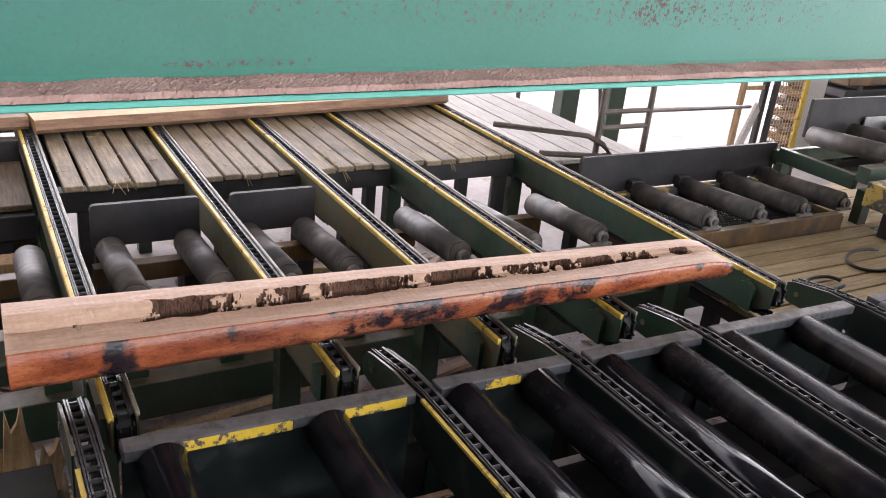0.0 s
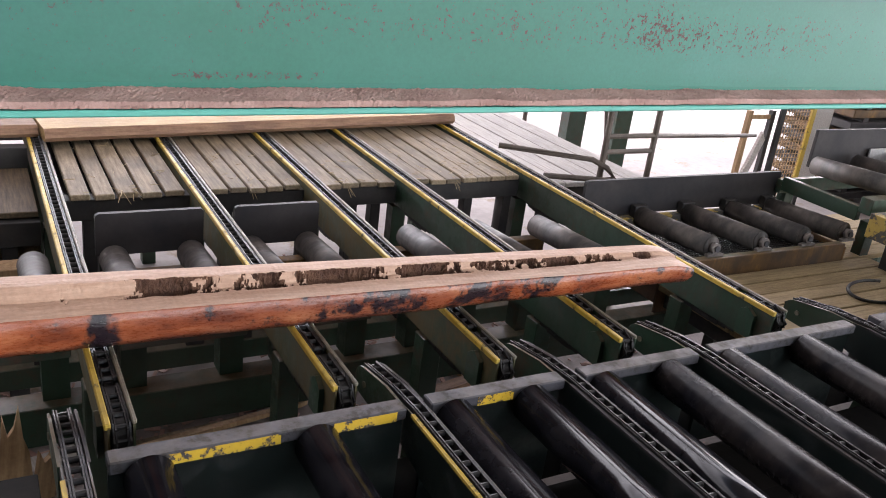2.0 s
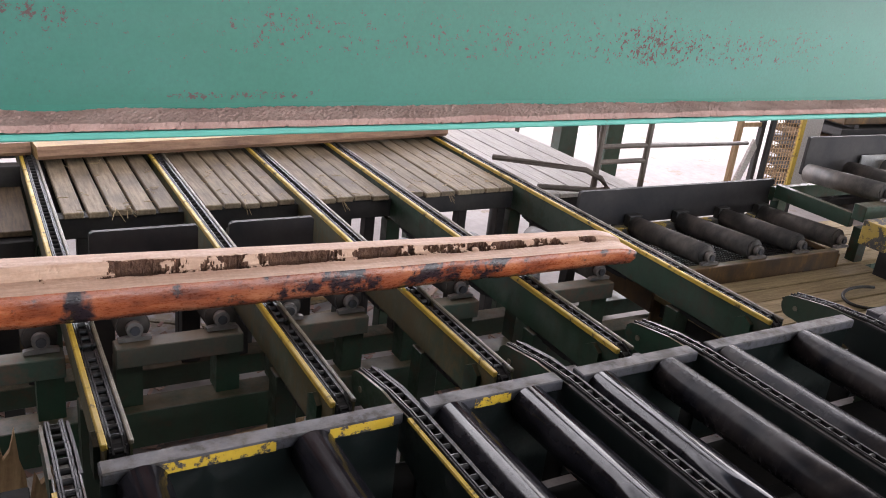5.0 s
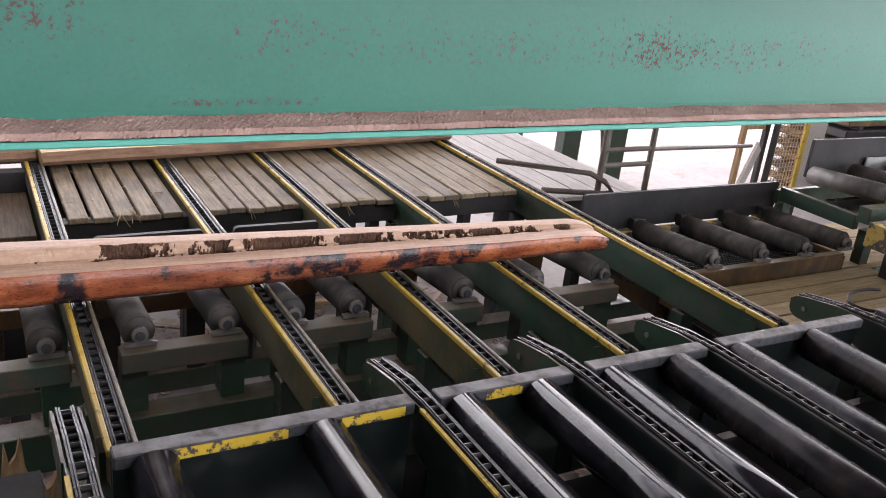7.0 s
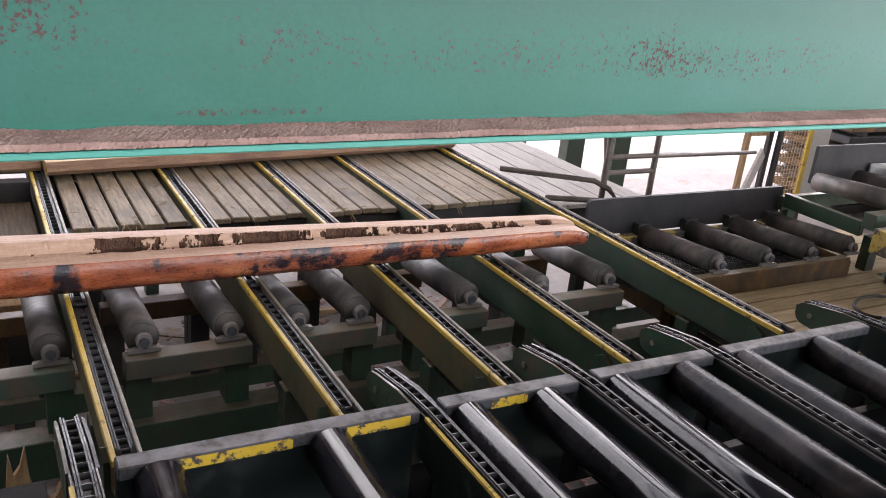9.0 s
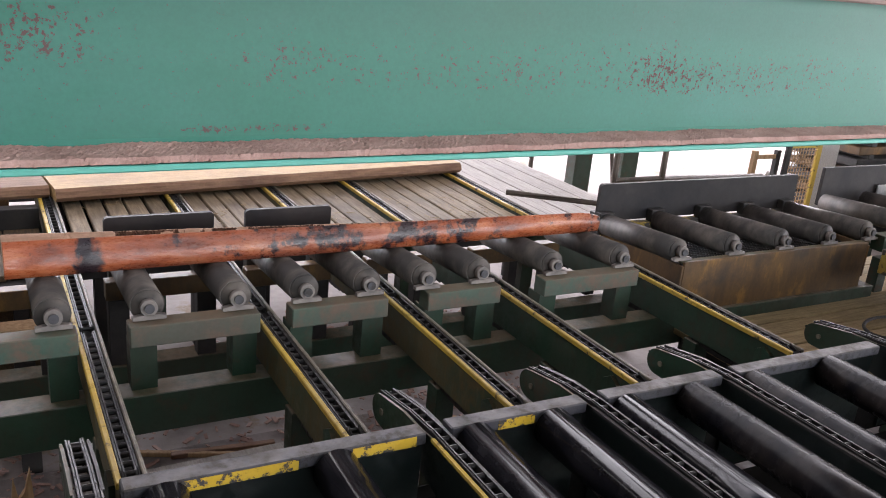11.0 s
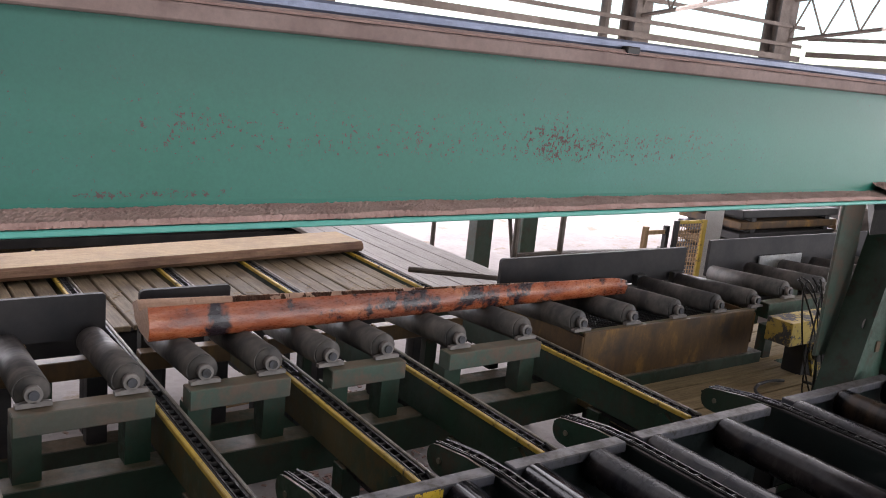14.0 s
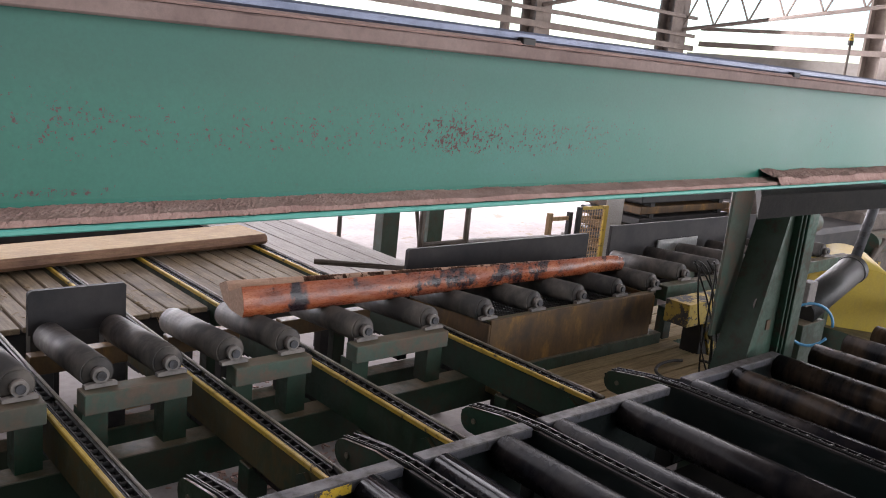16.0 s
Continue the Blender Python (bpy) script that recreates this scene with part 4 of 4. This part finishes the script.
    part("bar", B(0.03, 0.34, -0.015, 0.015, 0.4, 0.45), M["splinter"], g)
    b = thing("notice_board", "pale grey sheet fixed beside the fence", "board", (8.86, 6.95, 0))
    part("sheet", B(0, 0.35, 0, 0.02, 0.3, 1.5), M["boards_grey"], b)
    part("back_bar", B(0.1, 0.16, 0.02, 0.06, 0, 1.4), M["dark"], b)
    for i, (x, y, w, n) in enumerate(((10.56, 7.35, 2.2, 9), (12.64, 8.15, 2.2, 6))):
        st = thing("timber_stack", "dark stack of stickered timber on the floor", "timber stack", (x, y, 0), "timber stacks")
        for k in range(n):
            part("layer", B(-w / 2, w / 2, -0.5, 0.5, 0.1 + k * 0.15, 0.2 + k * 0.15, bev=0.01), M["rust" if k % 2 else "dark"], st)
            part("sticker", B(-w / 2 + 0.2, -w / 2 + 0.3, -0.5, 0.5, 0.05 + k * 0.15 if k else 0, 0.1 + k * 0.15), M["dark"], st)
            part("sticker", B(w / 2 - 0.3, w / 2 - 0.2, -0.5, 0.5, 0.05 + k * 0.15 if k else 0, 0.1 + k * 0.15), M["dark"], st)


def machinery():
    h = thing("hydraulic_cylinder", "black slanting hydraulic cylinder with a grey rod", "cylinder", (6.55, 3.25, 0))
    part("barrel", R((-0.08, 0, 1.25), (0.745, 0, 1.526), 0.115, 28), M["hose"], h, smooth=True)
    part("rod", R((0.70, 0, 1.51), (0.98, 0.0, 2.2), 0.04, 16), M["grey"], h, smooth=True)
    part("collar", R((0.70, 0, 1.511), (0.75, 0, 1.528), 0.122, 28), M["grey"], h)
    part("foot", B(-0.25, 0.12, -0.12, 0.12, 0, 1.2), M["green"], h)
    part("top_pin", B(0.9, 1.1, -0.3, 0.1, 2.17, 2.25), M["edge"], h)
    y = thing("yellow_cover", "yellow curved machine cover", "cover", (9.35, 3.95, 0))
    part("shell", R((-0.35, -0.2, 0.78), (0.9, 0.6, 0.78), 0.46, 32), M["yellow_cover"], y, smooth=True)
    part("base", B(-0.6, 1.2, -0.5, 0.9, 0, 0.6), M["green"], y)
    part("trim_board", B(-1.9, 1.0, -0.95, -0.9, 0.9, 1.0), M["rail"], y)
    p = thing("green_pipe", "green flanged pipe on a machine", "pipe", (9.3, 5.15, 0))
    part("body", R((-0.6, 0, 1.35), (1.4, 0, 1.35), 0.13, 20), M["green_pale"], p, smooth=True)
    for x in (-0.5, 0.5):
        part("flange", R((x, 0, 1.35), (x + 0.06, 0, 1.35), 0.2, 20), M["green_pale"], p)
    part("support", B(-0.2, 0.9, -0.12, 0.12, 0, 1.23), M["green"], p)
    for x, y, w, d, hh, m in ((11.2, 5.55, 2.6, 1.2, 1.25, "dark"), (13.7, 6.15, 3.0, 2.0, 2.0, "rail"), (16.9, 9.45, 4.0, 2.0, 2.3, "dark")):
        k = thing("machine_block", "dark cluttered saw machine on the hall floor", "machine", (x, y, 0), "machine blocks")
        part("body", B(-w / 2, w / 2, -d / 2, d / 2, 0, hh * 0.7, bev=0.03), M[m], k)
        part("hood", B(-w / 3, w / 2.4, -d / 2.6, d / 2.6, hh * 0.7, hh, bev=0.06), M[m], k)
        part("motor", R((-w / 2, -d / 2 - 0.12, hh * 0.5), (-w / 6, -d / 2 - 0.12, hh * 0.5), 0.16, 18), M["green_pale"], k)
        part("pipe", R((0, -d / 2 - 0.06, 0.1), (w / 2.2, -d / 2 - 0.06, hh * 0.85), 0.05, 10), M["rail"], k)
        part("guard", B(w / 6, w / 2, -d / 2 - 0.04, -d / 2, 0.2, hh * 0.6), M["yellow_worn"], k)
    o = thing("yellow_bracket", "yellow steel bracket by the stand", "bracket", (5.84, 3.7, 0))
    part("body", B(-0.35, 0.35, -0.1, 0.1, 1.15, 1.32), M["yellow_worn"], o)
    part("cheek", slab(bmesh.new(), [(0.05, 0.85), (0.35, 0.85), (0.35, 1.15), (-0.1, 1.15)], 1, -0.1, -0.06), M["yellow_worn"], o)
    part("wheel", R((0.05, -0.14, 1.1), (0.05, -0.1, 1.1), 0.1, 18), M["dark"], o)
    part("foot", B(-0.1, 0.1, -0.08, 0.08, 0, 1.15), M["dark"], o)
    cb = thing("cable_bundle", "bundle of black cables hanging by the stand", "cables", (5.05, 3.3, 0))
    for k in range(7):
        r0 = random.uniform(0.0, 0.15)
        part("cable", tube(bmesh.new(), arc(14, lambda u: (0.1 * math.sin(u * 4 + k) + 0.3 * u, 0.05 * math.cos(3 * u + k) - 0.25 * u * (k % 2), 1.75 - 0.85 * u + r0 * math.sin(u * 6))), 0.006, 6), M["hose"], cb)
    for k, (x, y0, z0, r) in enumerate(((4.55, 3.3, 0.91, 0.16), (5.3, 3.45, 0.91, 0.28))):
        pts = arc(30, lambda u: (x + r * math.cos(u * 5.6 + k), y0 + 0.5 * r * math.sin(u * 5.6 + k), z0 + 0.012 + 0.01 * math.sin(u * 9)))
        single("hose", tube(bmesh.new(), pts, 0.011), M["hose"], "black rubber hose lying on the boards", "hose", smooth=True)
    pts = arc(34, lambda u: (5.90 + 0.11 * math.cos(u * 5.7), 2.92 - 0.11 * math.cos(u * 5.7), 1.33 + 0.15 * math.sin(u * 5.7)))
    single("air_hose", tube(bmesh.new(), pts, 0.010), M["blue_hose"], "coiled blue air hose on the machine", "hose", smooth=True)


def left_machine():
    """Dark machinery and boards behind and to the left of the chains."""
    w = thing("saw_machine", "dark oily steel machine side beyond the chains", "machine", (0, 0, 0))
    part("panel", B(-5.5, 4.1, 8.4, 8.5, 0.60, 1.5), M["brown_board"], w, "brown stained boards")
    for k in range(3):
        part("ledge", B(-5.5, 4.1, 8.3, 8.4, 0.62 + 0.3 * k, 0.70 + 0.3 * k), M["dark"], w)
    for x in (-4, -1.5, 1, 3.9):
        part("rib", B(x, x + 0.1, 8.32, 8.4, 0, 1.5), M["dark"], w)
    part("low_panel", B(-5.5, 0.36, 7.3, 7.4, 0.75, 1.3), M["dark"], w)
    part("low_ledge", B(-5.5, 0.36, 7.2, 7.3, 0.9, 1.0), M["rust"], w)
    s = thing("board_box", "worn brown boards on a dark frame", "boards", (0, 0, 0))
    boards(s, split(-1.6, 0.50, 0.2, 0.01), 5.35, 6.15, 1.06, "brown_board")
    part("front_beam", B(-1.7, 0.50, 5.30, 5.40, 0.88, 1.02), M["dark"], s)
    part("front_panel", B(-1.7, 0.50, 5.40, 5.43, 0.25, 0.88), M["brown_board"], s, "brown stained front board")
    part("rear_beam", B(-1.7, 0.50, 6.15, 6.25, 0.5, 1.19), M["dark"], s)
    for x in (-1.6, -0.6, 0.3):
        part("post", B(x, x + 0.08, 5.32, 5.39, 0, 0.88), M["dark"], s)
        part("post", B(x, x + 0.08, 6.15, 6.23, 0, 0.9), M["dark"], s)
    v = thing("side_frame", "dusty frame with a wooden ledge and a small post", "frame", (0, 0, 0))
    part("ledge", B(-0.9, 0.42, 5.0, 5.14, 0.82, 0.88), M["splinter"], v)
    part("post", B(0.1, 0.16, 5.04, 5.10, 0.88, 1.05), M["hub"], v)
    part("leg", B(-0.6, -0.5, 5.02, 5.12, 0, 0.82), M["dark"], v)
    part("leg", B(0.28, 0.38, 5.02, 5.12, 0, 0.82), M["dark"], v)


def litter():
    """Loose slabs, splinters and bark on the floor under the chains."""
    random.seed(4)
    for i in range(26):
        x, y = random.uniform(-0.5, 3.7), random.uniform(3.3, 6.5)
        l, w = random.uniform(0.35, 1.5), random.uniform(0.02, 0.07)
        o = single("offcut", B(-l / 2, l / 2, -w / 2, w / 2, 0, random.uniform(0.012, 0.04)), M[random.choice(("splinter", "timber_edge", "deck"))],
                   "thin wood offcut lying on the floor", "offcut", "offcuts")
        o.matrix_basis = pose(x, y, 0.014, random.uniform(-2, 2), 0, random.gauss(0, 25))
    for x, y, l, w, a, key in ((1.32, 4.5, 1.05, 0.045, 9, "splinter"), (1.2, 4.72, 1.3, 0.12, 2, "boards_grey"), (2.6, 4.45, 1.1, 0.10, 12, "timber_edge"), (3.5, 3.9, 1.2, 0.16, 8, "boards_grey"),
                             (2.2, 3.7, 1.4, 0.07, -6, "splinter"), (0.2, 4.4, 0.9, 0.14, 15, "boards_grey")):
        bm = slab(bmesh.new(), [(-l / 2, -w / 2), (l / 2 - 0.08, -w / 2 * 0.8), (l / 2, -w * 0.1), (l / 2 - 0.05, w * 0.4), (-l / 2 + 0.04, w / 2)], 2, 0, 0.03)
        o = single("offcut", bm, M[key], "long wood slab lying on the littered floor", "offcut", "offcuts")
        o.matrix_basis = pose(x, y, 0.03, 0, 0, a)
    bm = bmesh.new()
    for i in range(150):
        x, y, a, l = random.uniform(0.7, 3.6), 5.42 + abs(random.gauss(0, 0.5)) - 0.12, random.uniform(0, 6.28), random.uniform(0.02, 0.07)
        if min(abs(x - c) for c in CHAINS) > 0.1 and y < 6.3:
            rod(bm, (x, y, 1.173), (x + l * math.cos(a), y + l * math.sin(a), 1.176), 0.0022, 4)
    for x, y in ((0.93, 5.28), (0.99, 5.28), (1.68, 5.29), (2.3, 5.28), (3.1, 5.28)):
        for k in range(4):
            rod(bm, (x, y + 0.06, 1.172), (x + random.uniform(-0.05, 0.05), y - 0.02, 1.168 - random.uniform(0, 0.09)), 0.002, 4)
    single("straw_litter", bm, M["straw"], "dry straw and fibres scattered on the deck", "litter", kind="stuff")
    bm = bmesh.new()
    for i in range(2600):
        x, y = random.uniform(-1.0, 4.4), random.uniform(3.0, 6.8)
        s = random.uniform(0.008, 0.03)
        m = pose(x, y, 0.016 + s * 0.2, random.uniform(-20, 20), random.uniform(-20, 20), random.uniform(0, 180)) @ Matrix.Diagonal((s * random.uniform(1, 3.5), s, s * 0.3, 1))
        bmesh.ops.create_cube(bm, size=1, matrix=m)
    single("bark_litter", bm, M["sawdust"], "bark and chips littering the floor", "litter", kind="stuff")
    for i, (x, y, h, a) in enumerate(((0.22, 3.28, 0.42, 5), (0.27, 3.31, 0.34, -4), (0.33, 3.30, 0.22, 9), (0.18, 3.34, 0.3, -8))):
        bm = slab(bmesh.new(), [(-0.035, 0), (0.04, 0), (0.045, h * 0.6), (0.02, h), (0.008, h * 0.8), (-0.01, h * 0.72), (-0.03, h * 0.92)], 1, -0.012, 0.012)
        o = single("splinter", bm, M["splinter"], "jagged upright splinter of pale wood", "splinter", "splinters")
        o.matrix_basis = pose(x, y, 0.72, 0, a, 8 * i)
    single("wood_block", B(0.10, 0.40, 3.22, 3.4, 0.55, 0.72), M["brown_board"], "dark brown wood block holding splinters", "block")
    single("block_post", B(0.2, 0.3, 3.25, 3.35, 0.0, 0.55), M["dark"], "dark steel post under a block", "post")


hall()
girder()
stand()
LINK = link_mesh()
NEAR_LINK.append(LINK)
for i, x in enumerate(CHAINS):
    transfer(x, "olive" if i < 3 else "green")
    drive_chain(x, LINK)
LIFT_THING = lift_conveyor()
far_table()
TABLE = near_table()
deck()
timber("sawn_timber", "fresh sawn pale timber slab lying across the chains", 3.20, 0.43, 0.085, pose(0.61, 6.21, 1.2, 0, 0, 6.4))
timber("sawn_timber", "brown sawn timber slab lying across the chains", 3.4, 0.42, 0.08, pose(-2.80, 5.98, 1.2, 0, 0, 6.0), "timber_brown")
LOG = log()
railing()
machinery()
left_machine()
litter()


# ---- motion ----
def motions():
    # the log rides the chains, is tipped back by the rising rollers and rolls away
    front = ((0, 3.21), (0.5, 3.30), (1, 3.36), (1.5, 3.435), (2, 3.49), (2.5, 3.56), (3, 3.63), (3.5, 3.70), (4, 3.765),
             (6.5, 4.10), (7, 4.17), (7.5, 4.24), (8, 4.30), (8.5, 4.375), (8.8, 4.40))
    rows = [(t, log_pose(0.25 - 0.0075 * t, 3.21 + 0.936 * (y - 3.21), 0, CZ, -1.75 + 0.08 * t)) for t, y in front]
    rows += [(9.4, log_pose(0.18, 4.28, 3, 1.24, -1)), (9.9, log_pose(0.19, 4.29, 12, 1.34, -0.6)), (10.4, log_pose(0.22, 4.31, 20, 1.398, 0)), (10.7, log_pose(0.25, 4.33, 28, 1.40))]
    ahead = ((11, 0.26), (11.5, 0.265), (12, 0.275), (12.5, 0.53), (13, 0.80), (13.5, 1.10), (14, 1.35), (14.5, 1.62), (15, 1.88), (15.5, 2.13), (16, 2.37))
    rows += [(t, log_pose(x, 4.33, 28 - min(4, 3 * max(0, t - 12.3)), 1.40, -0.3 * max(0, t - 12))) for t, x in ahead]
    walk(LOG, rows)
    # the near table rises to its full height, its two ends not quite together
    rise = ((0, -0.129, -0.156), (0.5, -0.124, -0.151), (1, -0.121, -0.146), (1.5, -0.114, -0.118), (2, -0.102, -0.090), (2.5, -0.094, -0.065), (3, -0.087, -0.043), (3.5, -0.080, -0.036), (4, -0.076, -0.028), (5.2, -0.035, -0.012), (6.3, 0, 0), (16, 0, 0))
    rows = []
    for t, a, b in rise:
        slope = (b - a) / 1.82 - 0.011
        rows.append((t, pose(0, 0, a - 2.23 * (b - a) / 1.82, 0, -math.degrees(math.atan(slope)), 0)))
    walk(TABLE, rows)
    # the roller conveyor rises between the chains
    walk(LIFT_THING, [(t, pose(0, 0, z)) for t, z in ((0, -LIFT), (8.8, -LIFT), (9.4, -0.18), (10.0, -0.05), (10.5, 0), (16, 0))])
    # its rollers turn while the log rolls on
    turns = [(0, 0), (12.0, 0)]
    a = 0
    for t0, t1, d in ((12.0, 12.5, 0.25), (12.5, 13, 0.315), (13, 13.5, 0.3), (13.5, 14, 0.26), (14, 14.5, 0.31), (14.5, 15, 0.33), (15, 15.5, 0.3), (15.5, 16, 0.32)):
        for k in range(1, 5):
            a += math.degrees(d / 4 / 0.073)
            turns.append((t0 + (t1 - t0) * k / 4, a))
    for b in SPIN:
        walk(b, [(t, pose(0, 0, 0, 0, a, 0)) for t, a in turns])
    # the chain links run on until the log is lifted
    stops = [(0.6 * k, 0.137 * 0.6 * k) for k in range(16)] + [(9.3, 1.235), (16, 1.235)]
    for ob, u, L in CHAIN_LINKS:
        rows = []
        for t, d in stops:
            y, z, a = chain_place(u + d, L)
            rows.append((t, pose(0, y, z, a, 0, 0)))
        walk(ob, rows)


motions()
